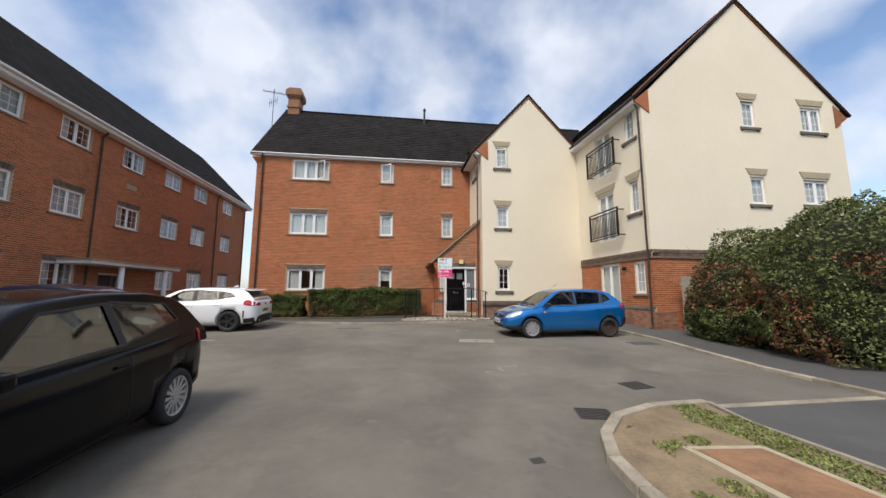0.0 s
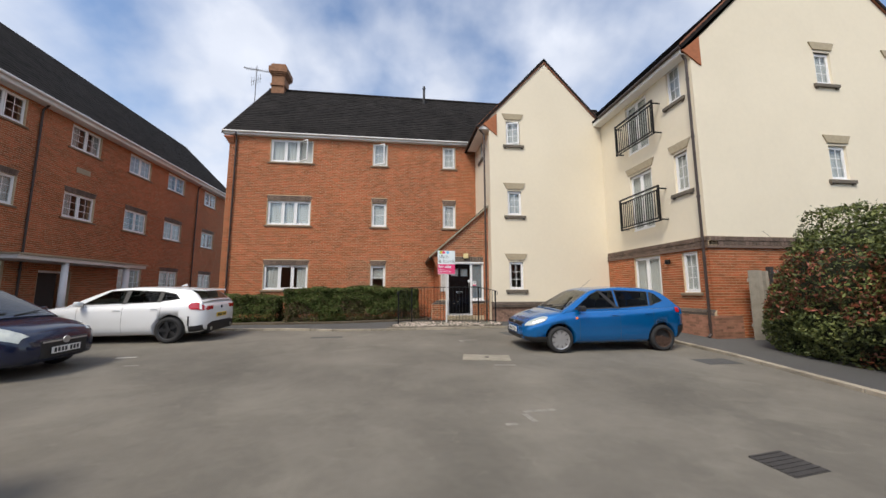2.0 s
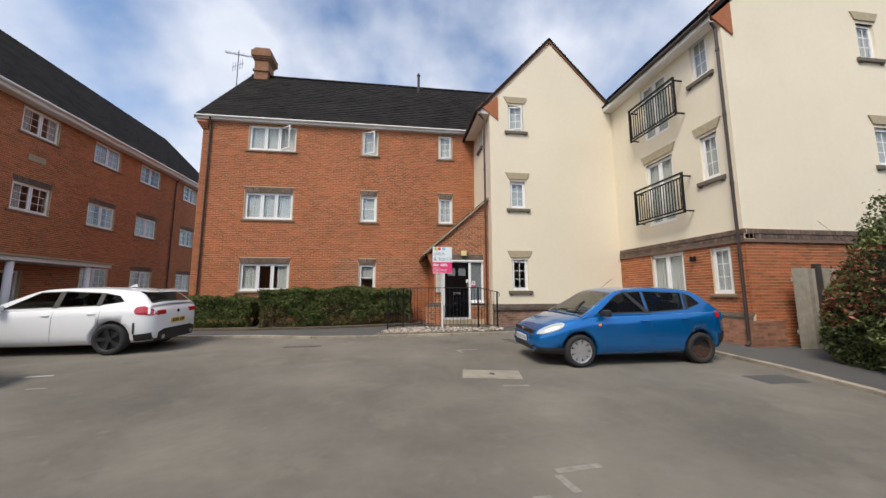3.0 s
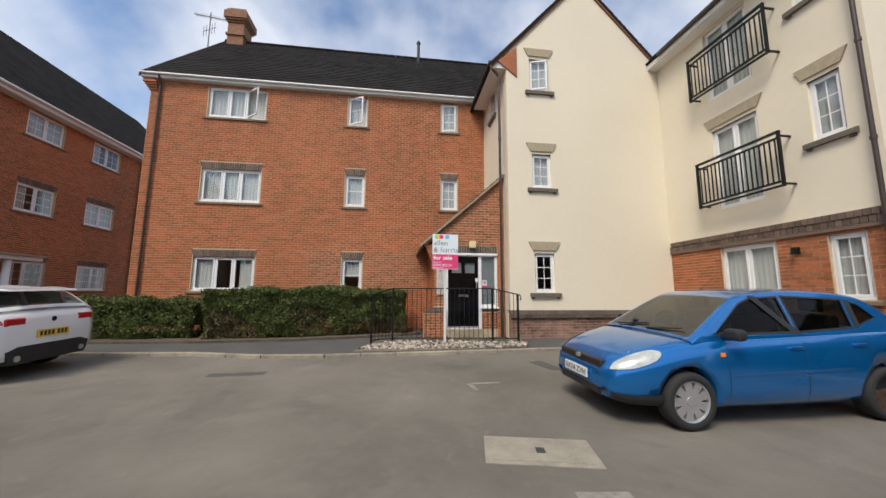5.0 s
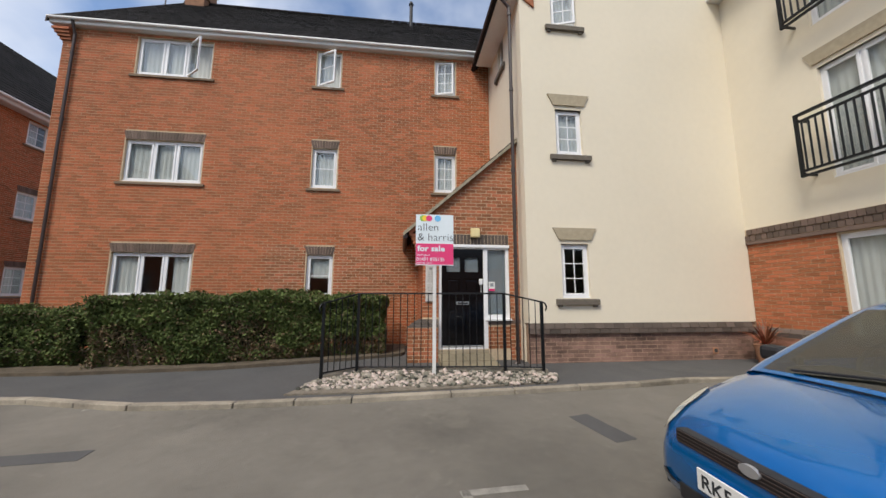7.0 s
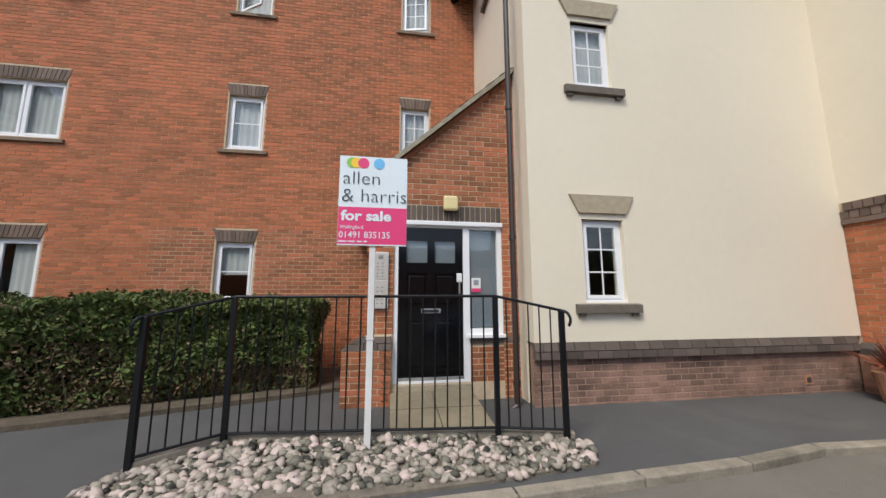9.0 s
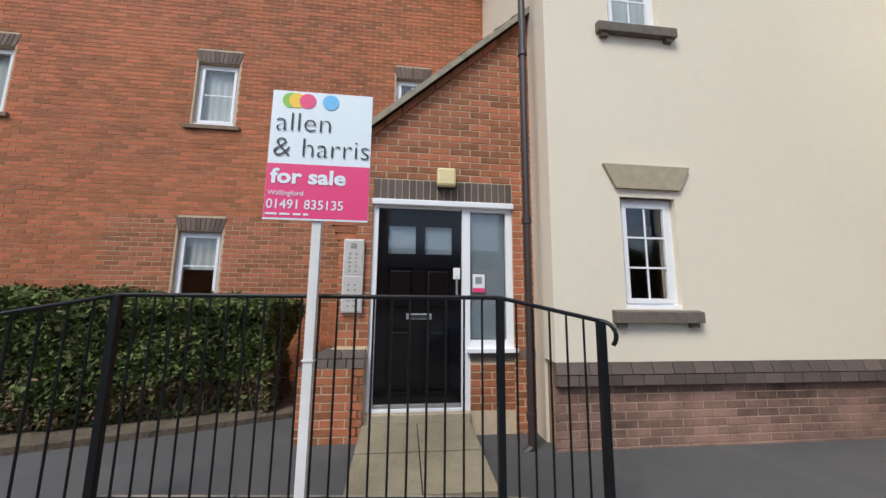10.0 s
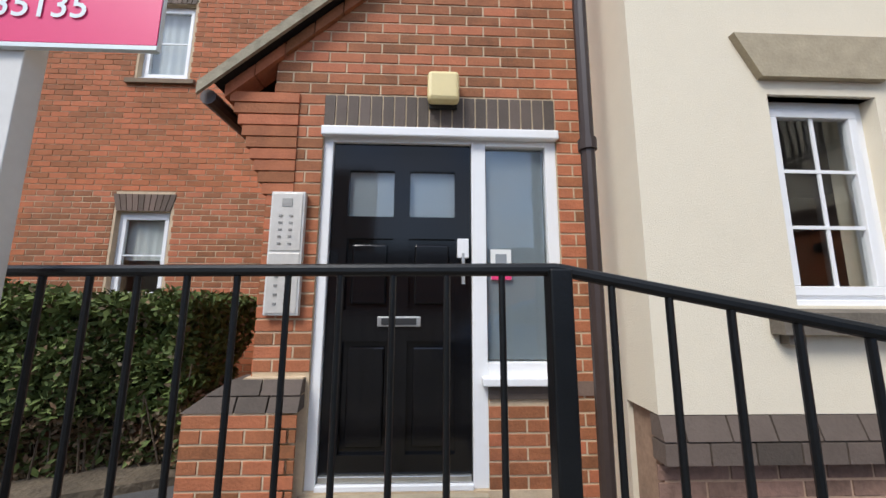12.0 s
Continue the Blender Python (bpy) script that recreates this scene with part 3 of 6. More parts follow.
rooms(FA @ pose(0, T, 0), MAIN_X0 + 0.3, MAIN_X1, [0.75, 3.55, 6.4, 9.3], cell=3.6)

# ---- porch ----
PY, PX1, PXR = 16.1, 4.47, 4.36
PH = 5.22
slope = lambda u: 3.28 + (u - 2.15) * (PH - 3.28) / (PXR - 2.15)
DOOR = (2.76, 4.25, 0.84, 2.95)
FP = pose(0, PY, 0)
M_VERGE = material("weathered_verge", (0.30, 0.265, 0.19), 0.95, var=0.25, scale=12, bump=0.004)
porch = thing("porch", pose(0, 0, 0), "red brick lean-to entrance porch beside the cream wall", "porch")
V, F = wall_mesh(2.44, PX1, 0.5, 3.3, [DOOR], 0.24)
mesh_object("wall", V, F, M_MORTAR, porch, "red brick porch front", m=FP)
part("gable", prism([(2.44, 3.3), (PX1, 3.3), (PX1, slope(PX1) - 0.12), (2.44, slope(2.44) - 0.12)], 0.0, 0.24), M_MORTAR, porch, m=FP)
V, F = wall_mesh(-FY, -PY - 0.25, 0.5, 3.3, [], 0.2)
mesh_object("wall", V, F, M_MORTAR, porch, "red brick porch side wall", m=pose(2.44, 0, 0, 0, 0, -90))
brick_stuff("bricks", lay_bricks(-FY, -PY, 0.5, 3.25), M_BRICK, porch, pose(2.44, 0, 0, 0, 0, -90))
for i in range(9):
    part("corbel", box(2.44 - 0.03 * (i + 1), 2.60, -0.012 - 0.001 * i, 0.2, 2.52 + 0.075 * i, 2.585 + 0.075 * i), M_BRICKP, porch, m=FP)
up = Vector((PXR - 2.10, 0, PH - 3.2)).normalized()
roof_slope("roof", (2.08, FY, 3.22), (2.08, PY - 0.09, 3.22), tuple(up), 3.19, 12, porch, "dark tiled lean-to roof", 0.03)
vc = part("verge_course", box(PX1 - 0.03, PX1 - 0.002, -0.02, 0.02, slope(PX1) - 0.12, slope(PX1) - 0.06), M_BRICKP, porch, "projecting brick course under the sloping verge", m=FP)
n = 13
for i in range(n):
    a, b = 2.14 + (PX1 - 2.14) * i / n, 2.14 + (PX1 - 2.14) * (i + 0.95) / n
    part("brick", prism([(a, slope(a) - 0.135), (b, slope(b) - 0.135), (b, slope(b) - 0.05), (a, slope(a) - 0.05)], -0.032, 0.1), M_BRICKP, vc)
part("verge", prism([(2.02, slope(2.02) - 0.055), (PX1, slope(PX1) - 0.055), (PX1, slope(PX1) + 0.025), (2.02, slope(2.02) + 0.025)], -0.112, -0.0915), M_VERGE, porch, "grey mortared verge edge", m=FP)
part("gutter", add_rod(bmesh.new(), (2.06, PY - 0.06, 3.12), (2.06, FY - 0.02, 3.12), 0.05), M_PIPE, porch)
part("plinth", box(2.14, 2.62, -0.092, 0.1, 0.45, 1.28), M_MORTAR, porch, "red brick plinth beside the door", m=FP)
plb = lay_bricks(2.14, 2.74, 0.455, 1.28)
brick_pieces(plb, M_BRICKP, porch, FP @ pose(0, -0.092, 0))
part("splay_core", prism([(2.20, 1.28), (2.74, 1.28), (2.74, 1.45), (2.42, 1.45)], -0.04, 0.1), M_MORTAR, porch, m=FP)
for zz, yy, lo, hi, cuts in ((1.282, -0.100, 2.13, 2.23, (2.40, 2.57, 2.742)), (1.366, -0.075, 2.235, 2.36, (2.52, 2.742))):
    for k, c in enumerate(cuts):
        a = lo if k == 0 else cuts[k - 1] + 0.01
        sp = prism([(a, zz), (c, zz), (c, zz + 0.076), (hi if k == 0 else a, zz + 0.076)], yy, 0.1)
        for v in sp.verts:
            if v.co.z > zz + 0.05 and v.co.y < 0:
                v.co.y += 0.03
        part("brick", sp, M_BRICKDP, porch, "dark splayed plinth brick", m=FP)
part("splay_course", box(4.25, PX1, -0.012, 0.02, 1.34, 1.42), M_BRICKD, porch, m=FP)

# door
door = thing("door_1", FP @ pose(DOOR[0], 0, DOOR[2]), "black six-panel front door with two small glass lights in a white frame beside a narrow side window", "door", kind="structure")
DW, DH = DOOR[1] - DOOR[0], DOOR[3] - DOOR[2]
fb = bmesh.new()
LW = 0.93
for a, b, c, d in ((0, 0.06, 0, DH), (LW + 0.01, LW + 0.10, 0, DH), (DW - 0.07, DW, 0.6, DH), (0.06, LW + 0.01, DH - 0.07, DH), (LW + 0.10, DW - 0.07, DH - 0.08, DH), (LW + 0.10, DW - 0.07, 0.6, 0.68)):
    add_box(fb, a, b, 0.02, 0.10, c, d, 0.004)
part("door_frame", fb, M_UPVC, door)
part("head_trim", box(-0.01, DW + 0.01, -0.03, 0.02, DH - 0.045, DH + 0.02, 0.01), M_UPVC, door)
part("side_sill", box(LW + 0.06, DW + 0.03, -0.05, 0.05, 0.56, 0.605, 0.006), M_UPVC, door)
part("side_wall", box(LW + 0.10, DW, 0.012, 0.22, -0.3, 0.56), M_MORTAR, door)
brick_pieces(lay_bricks(LW + 0.10, DW, -0.30, 0.48), M_BRICKP, door, pose(0, 0.012, 0))
part("splay_course", box(LW + 0.10, DW, -0.004, 0.02, 0.48, 0.555), M_BRICKDP, door)
sd = part("side_pane", box(LW + 0.10, DW - 0.07, 0.055, 0.062, 0.68, DH - 0.08), GLASS, door, "grey side window pane")
part("blind", box(LW + 0.11, DW - 0.08, 0.066, 0.069, 0.69, DH - 0.09), M_FROST, door)
part("notice", box(LW + 0.13, LW + 0.26, 0.048, 0.052, 1.17, 1.36), M_PLW, door, "small white notice with a red foot on the glass")
part("notice_foot", box(LW + 0.132, LW + 0.258, 0.045, 0.047, 1.17, 1.215), M_PINK, door)
part("notice_mark", box(LW + 0.16, LW + 0.23, 0.045, 0.047, 1.26, 1.33), M_FROST, door)
# leaf: stiles and rails round recessed panels
lf = bmesh.new()
x0, x1 = 0.065, LW + 0.005
cx = (x0 + x1) / 2
cols = ((x0 + 0.10, cx - 0.05), (cx + 0.05, x1 - 0.10))
rows = ((0.17, 0.80), (0.98, 1.42), (1.56, 1.86))
zc = [0.03] + [v for r in rows for v in r] + [DH - 0.07]
xc = [x0, cols[0][0], cols[0][1], cols[1][0], cols[1][1], x1]
for i in range(5):
    for j in range(len(zc) - 1):
        if i in (1, 3) and j % 2 == 1:
            continue
        add_box(lf, xc[i], xc[i + 1], 0.045, 0.085, zc[j], zc[j + 1])
leaf = part("door_leaf", lf, M_DOOR, door, "glossy black panelled door leaf")
for ri, (c, d) in enumerate(rows):
    for a, b in cols:
        if ri == 2:
            part("door_light", box(a, b, 0.06, 0.066, c, d), GLASS, door, "clear glass light in the door")
            part("light_backing", box(a, b, 0.082, 0.084, c, d), M_FROST, door)
        else:
            pb = box(a, b, 0.07, 0.08, c, d)
            add_box(pb, a + 0.035, b - 0.035, 0.052, 0.07, c + 0.035, d - 0.035, 0.012)
            part("door_panel", pb, M_DOOR, door)
part("threshold", box(0.06, LW + 0.01, 0.0, 0.09, 0.0, 0.03, 0.004), M_UPVC, door)
part("weather_bar", box(0.07, LW, 0.02, 0.045, 0.035, 0.07, 0.004), M_STEEL, door)
lb = box(cx - 0.13, cx + 0.13, 0.032, 0.045, 0.885, 0.945, 0.004)
lp = part("letterbox", lb, M_STEEL, door, "chrome letterbox")
part("flap", box(cx - 0.105, cx + 0.105, 0.027, 0.033, 0.895, 0.935, 0.003), M_TRIM, door)
part("door_handle", add_rod(bmesh.new(), (x1 - 0.05, 0.02, 1.14), (x1 - 0.05, 0.02, 1.33), 0.012), M_STEEL, door, "chrome pull handle")
part("lock", box(x1 - 0.085, x1 - 0.015, 0.012, 0.045, 1.30, 1.42, 0.004), M_UPVC, door)
part("hall_floor", box(0.0, DW, 0.1, 2.2, -0.1, 0.0), M_ROOM, door)

nsol = 20
sc = thing("soldier_course", FP, "dark brick soldier course over the entrance door", "brickwork", kind="structure")
sb_m = [(DOOR[0] - 0.0 + (DW) * k / nsol, DOOR[0] + DW * (k + 0.87) / nsol) for k in range(nsol)]
for a, b in sb_m:
    part("brick", box(a, b, -0.007, 0.01, DOOR[3] + 0.022, DOOR[3] + 0.235, 0.002), M_BRICKDP, sc)
lampb = thing("bulkhead_lamp", FP @ pose(3.515, -0.012, 3.21), "square cream wall lamp over the entrance door", "wall lamp")
part("diffuser", box(-0.10, 0.10, -0.10, -0.02, -0.10, 0.10, 0.025), M_LAMP, lampb, smooth=False)
part("backplate", box(-0.09, 0.09, -0.02, 0.004, -0.11, 0.09), M_TRIM, lampb)
M_PANEL = material("dull_pale_steel", (0.60, 0.57, 0.52), 0.4, 0.25, var=0.08, scale=20)
M_WORN = material("worn_steel", (0.30, 0.29, 0.27), 0.5, 0.6, var=0.2, scale=30)
ic = thing("intercom_panel", FP @ pose(2.49, -0.012, 1.79), "tall brushed metal door-entry panel on the brickwork", "intercom")
part("backplate", box(0, 0.20, -0.035, 0.004, 0, 0.735, 0.006), M_POST, ic)
part("panel", box(0.012, 0.188, -0.040, -0.035, 0.375, 0.722, 0.002), M_PANEL, ic)
part("panel", box(0.012, 0.188, -0.040, -0.035, 0.013, 0.36, 0.002), M_PANEL, ic)
part("speaker", box(0.07, 0.13, -0.043, -0.039, 0.64, 0.69), M_WORN, ic)
for i in range(5):
    for j in range(2):
        part("button", box(0.055 + 0.06 * j, 0.075 + 0.06 * j, -0.044, -0.039, 0.41 + 0.042 * i, 0.422 + 0.042 * i), M_WORN, ic)
        part("button", box(0.055 + 0.06 * j, 0.075 + 0.06 * j, -0.044, -0.039, 0.06 + 0.052 * i, 0.074 + 0.052 * i), M_WORN, ic)

# ---- gable bay ----
GY = 15.62
FG = pose(0, GY, 0)
GA = (6.95, 11.62)
G_X = (5.19, 5.78)
G_ROWS = [(1.865, 2.955), (4.86, 5.87), (7.85, 8.87)]
V, F = wall_mesh(GX, 9.43, 1.38, 9.0, [(*G_X, a, b) for a, b in G_ROWS], 0.25)
mesh_object("wall", V, F, M_RENDER, house, "cream rendered gable wall", m=FG)
part("gable", prism([(GX, 9.0), (9.43, 9.0), GA], 0.0, 0.25), M_RENDER, house, "cream rendered gable", m=FG)
V, F = wall_mesh(-22, -GY - 0.25, 0.5, 8.85, [(-17.35, -16.85, 7.72, 8.7)], 0.2)
mesh_object("wall", V, F, M_RENDER, house, "cream rendered return wall", m=pose(GX, 0, 0, 0, 0, -90))
part("wall", box(GX + 0.03, 9.43, 0.04, 0.25, 0.4, 1.38), M_MORTARL, house, "pale brick plinth wall", m=FG)
brick_pieces([(a, b, c, d) for a, b, c, d in lay_bricks(GX + 0.0, 9.43, 0.42, 1.17)], M_BRICKLP, house, FG @ pose(0, 0.04, 0))
nsp = 24
for k in range(nsp):
    a, b = GX + (9.43 - GX) * k / nsp, GX + (9.43 - GX) * (k + 0.955) / nsp
    part("brick", prism([(-0.03, 1.18), (0.06, 1.18), (0.06, 1.268), (-0.03, 1.268)], a, b, "x"), M_BRICKDP, house, m=FG)
    a, b = a - 0.1 if k else a, b - 0.1
    part("brick", prism([(-0.03, 1.277), (0.06, 1.277), (0.06, 1.376), (0.0, 1.376)], a, b, "x"), M_BRICKDP, house, m=FG)
for (a, b) in G_ROWS:
    window(FG @ pose(G_X[0], 0, a), G_X[1] - G_X[0], b - a, [1], "white window with small square panes in the cream wall", bars=(1, 2), head="stone", sill="stone",
           group="windows of the gable bay", curtain="" if a < 3 else ("full" if a < 6 else "full"), opened={0: -18} if a > 7 else None)
window(pose(GX, 17.35, 7.72, 0, 0, -90), 0.5, 0.98, [1], "narrow white window in the return wall", head="", sill="stone", group="windows of the gable bay")
rooms(FG @ pose(0, 0.25, 0), GX + 0.25, 9.3, [0.75, 3.6, 6.5, 9.3], d=3, cell=2.5)
# bay roof
sl = Vector((GA[0] - 3.95, 0, GA[1] + 0.2 - 8.55)).normalized()
roof_slope("roof", (3.95, 20.6, 8.55), (3.95, GY - 0.06, 8.55), tuple(sl), (Vector((GA[0] - 3.95, 0, GA[1] + 0.2 - 8.55))).length, 20, house, "dark tiled roof of the gable bay")
sr = Vector((GA[0] - 9.6, 0, GA[1] + 0.2 - 8.95))
roof_slope("roof", (9.6, GY - 0.06, 8.95), (9.6, 20.6, 8.95), tuple(sr.normalized()), sr.length, 20, house, "dark tiled roof of the gable bay")


def verge(parent, pts, y, w=0.2):
    for (a, b) in zip(pts, pts[1:]):
        part("verge", prism([a, b, (b[0], b[1] - w), (a[0], a[1] - w)], y, y + 0.05), M_BRICKV, parent, "brown verge course under the roof edge")


M_BRICKV = material("verge_brown", (0.24, 0.095, 0.05), 0.85, var=0.2, scale=20)
verge(house, [(3.98, 8.63), (GA[0], GA[1] + 0.2)], GY - 0.05)
verge(house, [(GA[0], GA[1] + 0.2), (9.4, 9.2)], GY - 0.05)
for yy, xk, zk, s in ((GY, GX, 8.72, 1),):
    part("kneeler", prism([(xk - 0.28, zk - 0.02), (xk + 0.32, zk - 0.5), (xk + 0.32, zk + 0.45), (xk - 0.1, zk + 0.10)], -0.04, 0.0), M_BRICKP, house, "red brick kneeler at the gable foot", m=FG)
part("gutter", add_rod(bmesh.new(), (3.98, GY - 0.05, 8.6), (3.98, FY - 0.3, 8.6), 0.06), M_PIPE, house)
part("fascia", box(4.03, GX, GY + 0.01, FY - 0.3, 8.48, 8.66), M_FASCIA, house)

# ---- main front windows ----
MG = "windows of the brick front"
LA = "three-light white window over a stone sill in the red brick wall"
for r, (a, b) in enumerate(ROWS_Z):
    window(FA @ pose(A_X[0], 0, a), A_X[1] - A_X[0], b - a, [1, 0.9, 1], LA + (" with one light open" if r == 2 else " with curtains"), head="" if r == 2 else "soldier", group=MG, curtain=("sides", "full", "full")[r], opened={2: -38} if r == 2 else None)
    window(FA @ pose(B_X[0], 0, a), B_X[1] - B_X[0], b - a, [1], "narrow white window with one bar in the red brick wall" + (", standing open" if r == 2 else ""), bars=(0, 1), head="" if r == 2 else "soldier", group=MG, curtain="half" if r == 0 else "full", opened={0: -30} if r == 2 else None)
    if r:
        window(FA @ pose(C_X[0], 0, a), C_X[1] - C_X[0], b - a, [1], "narrow white window with small panes in the red brick wall", bars=(1, 2), head="" if r == 2 else "soldier", group=MG, curtain="full", opened={0: -12} if r == 2 else None)
hole_b = [(h[0] - 0.03, h[1] + 0.03, h[2] - 0.08, h[3] + (0.23 if h[3] < 8 else 0.01)) for h in holes_main]
fr_all = lay_bricks(MAIN_X0, MAIN_X1 - 0.04, ZB, ZE, hole_b)
near_b = lambda r: -1.6 < r[0] < 2.1 and 1.85 < r[2] < 3.2
brick_stuff("bricks", [r for r in fr_all if not near_b(r)], M_BRICK, wall_main, pose(0, 0, 0))

# ---- main roof, eaves, chimney ----
up = Vector((0, 4.84, 4.86))
roof_slope("roof", (-7.12, 18.16, 9.04), (4.5, 18.16, 9.04), tuple(up.normalized()), up.length, 26, house, "dark brown plain-tile roof")
roof_slope("roof", (4.5, 19.2, 10.085), (14.0, 19.2, 10.085), tuple(up.normalized()), up.length - 1.475, 20, house, "dark brown plain-tile roof")
dn = Vector((0, -4.84, 4.86))
roof_slope("roof", (14.0, 27.84, 9.04), (-7.12, 27.84, 9.04), tuple(dn.normalized()), dn.length, 12, house, "dark brown plain-tile roof")
part("gable", prism([(18.3, 8.88), (27.7, 8.88), (23.0, 13.72)], MAIN_X0, MAIN_X0 + 0.25, "x"), M_BRICK, house, "red brick gable end")
rb = bmesh.new()
for i in range(62):
    add_rod(rb, (-7.1 + i * 0.34, 23.0, 13.88), (-7.1 + i * 0.34 + 0.325, 23.0, 13.88), 0.11, 8)
part("ridge_tiles", rb, M_TILE, house, kind="stuff")
part("fascia", box(-7.10, 4.2, 18.165, 18.19, 8.87, 8.99), M_FASCIA, house, "white fascia board under the eaves")
part("soffit", box(-7.10, 4.2, 18.19, FY - 0.01, 8.86, 8.88), M_FASCIA, house)
part("gutter", add_rod(bmesh.new(), (-7.12, 18.125, 8.985), (4.2, 18.125, 8.985), 0.04), M_FASCIA, house, "white half-round gutter")
part("bargeboard", prism([(18.1, 9.0), (23.0, 13.93), (23.0, 13.75), (18.1, 8.82)], -7.13, -7.10, "x"), M_PIPE, house)
for i in range(5):
    part("corbel", box(MAIN_X0 - 0.02 - 0.045 * i, MAIN_X0 + 0.2, FY - 0.012 - 0.033 * i, FY + 0.2, 8.42 + 0.075 * i, 8.485 + 0.075 * i), M_BRICKP, house)
chim = thing("chimney", pose(-6.5, 23.0, 12.4), "tall weathered brick chimney stack with a corbelled top", "chimney")
part("shaft", box(-0.36, 0.36, -0.42, 0.42, 0, 2.55), M_CHIM, chim)
for k, (e, z0, z1) in enumerate(((0.06, 1.55, 1.66), (0.05, 2.2, 2.29), (0.11, 2.29, 2.38), (0.16, 2.38, 2.72), (0.08, 2.72, 2.86), (0.02, 2.86, 2.95))):
    part("cap_course", box(-0.36 - e, 0.36 + e, -0.42 - e, 0.42 + e, z0, z1, 0.01), M_CHIM, chim)
M_AERIAL = material("grey_aerial_metal", (0.13, 0.13, 0.13), 0.5, 0.4, var=0.1)
aer = thing("television_aerial", pose(-8.0, 23.2, 12.0), "grey television aerial on a thin pole by the chimney", "aerial")
part("pole", add_rod(bmesh.new(), (0, 0, 0.0), (0, 0, 3.5), 0.025, 8), M_AERIAL, aer)
part("bracket", add_rod(bmesh.new(), (0, 0, 0.4), (1.2, 0, 0.4), 0.02, 8), M_STEEL, aer)
part("bracket", add_rod(bmesh.new(), (0, 0, 1.0), (1.0, 0, 1.0), 0.02, 8), M_STEEL, aer)
ab = bmesh.new()
add_rod(ab, (-0.75, 0, 3.35), (0.95, 0, 3.15), 0.022, 6)
for i in range(12):
    x = -0.65 + i * 0.13
    add_rod(ab, (x, -0.15, 3.34 - i * 0.015), (x, 0.15, 3.34 - i * 0.015), 0.012, 5)
add_rod(ab, (-0.3, 0, 2.45), (0.3, 0, 2.75), 0.012, 6)
for i in range(5):
    add_rod(ab, (-0.25 + 0.12 * i, 0, 2.2 + 0.06 * i), (-0.25 + 0.12 * i, 0, 2.75 + 0.06 * i), 0.012, 5)
part("antenna", ab, M_AERIAL, aer)
fl = thing("flue", pose(2.2, 22.4, 13.3), "short black roof vent pipe near the ridge", "flue")
part("pipe", add_rod(bmesh.new(), (0, 0, -0.2), (0, 0, 1.0), 0.07, 12), M_TRIM, fl)
part("cowl", add_rod(bmesh.new(), (0, 0, 1.0), (0, 0, 1.15), 0.11, 12, 0.05), M_TRIM, fl)


def downpipe(x, y, z0, z1, label, dx=0.0, dy=0.0, r=0.036):
    p = thing("downpipe", pose(x, y, z0), label, "downpipe", "downpipes")
    part("pipe", add_rod(bmesh.new(), (0, 0, 0), (0, 0, z1 - z0 - 0.3), r), M_PIPE, p)
    part("swan_neck", add_rod(bmesh.new(), (0, 0, z1 - z0 - 0.32), (dx, dy, z1 - z0), r), M_PIPE, p)
    for i in range(int((z1 - z0) / 1.8) + 1):
        part("bracket", add_rod(bmesh.new(), (0, 0, 0.25 + i * 1.8), (0, 0, 0.31 + i * 1.8), r + 0.012), M_PIPE, p)
    part("shoe", add_rod(bmesh.new(), (0, 0, 0.02), (dx * 0.4, -0.08 if not dx else 0, -0.06), r + 0.004), M_PIPE, p)
    return p


downpipe(-6.55, FY - 0.07, 0.62, 8.95, "brown downpipe at the end of the brick wall", dy=-0.12)
downpipe(4.27, GY + 0.10, 0.62, 8.6, "brown downpipe in the corner of porch and cream wall", dx=-0.28)
downpipe(9.32, 10.98, 0.6, 9.0, "brown downpipe at the corner of the cream wing", dx=-0.2)

# ---- wing ----
WX, WY, WX1 = 9.43, 10.93, 18.5
FW = pose(WX, 0, 0, 0, 0, -90)         # local x = -y
FWG = pose(0, WY, 0)
BR = 3.0
wing_holes_lo = [(-14.05, -12.78, 0.72, 2.97), (-11.87, -11.33, 1.75, 2.95)]
wing_holes_hi = [(-13.98, -12.85, 3.95, 6.02), (-13.98, -12.85, 6.85, 8.76), (-11.87, -11.35, 4.82, 6.04), (-11.92, -11.38, 7.75, 8.92)]
lo_h = [(a, b, c, d) for a, b, c, d in wing_holes_lo]
V, F = wall_mesh(-24, -WY - 0.03, 0.4, BR, lo_h, 0.3)
mesh_object("wall", V, F, M_MORTAR, house, "red brick ground floor of the wing", m=FW @ pose(0, 0.02, 0))
brick_stuff("bricks", lay_bricks(-GY, -WY, 0.4, BR, [(h[0] - 0.02, h[1] + 0.02, h[2] - 0.08, h[3] + 0.02) for h in lo_h]), M_BRICK, house, FW @ pose(0, 0.02, 0))
V, F = wall_mesh(-24, -WY, BR + 0.33, 9.0, wing_holes_hi, 0.3)
mesh_object("wall", V, F, M_RENDER, house, "cream rendered upper walls of the wing", m=FW)
part("wall", box(WX + 0.3, WX1, 0.02, 0.3, 0.4, BR), M_MORTAR, house, "red brick ground floor of the wing end", m=FWG)
part("wall", box(WX + 0.026, WX + 0.3, 0.021, 0.029, 0.4, BR), M_MORTAR, house, m=FWG)
brick_stuff("bricks", lay_bricks(WX + 0.01, WX1, 0.4, BR), M_BRICK, house, FWG @ pose(0, 0.02, 0))
re_holes = [(13.86, 14.50, 5.15, 6.22), (16.28, 17.42, 5.22, 6.20)]
V, F = wall_mesh(WX + 0.3, WX1, BR + 0.33, 8.1, re_holes, 0.3)
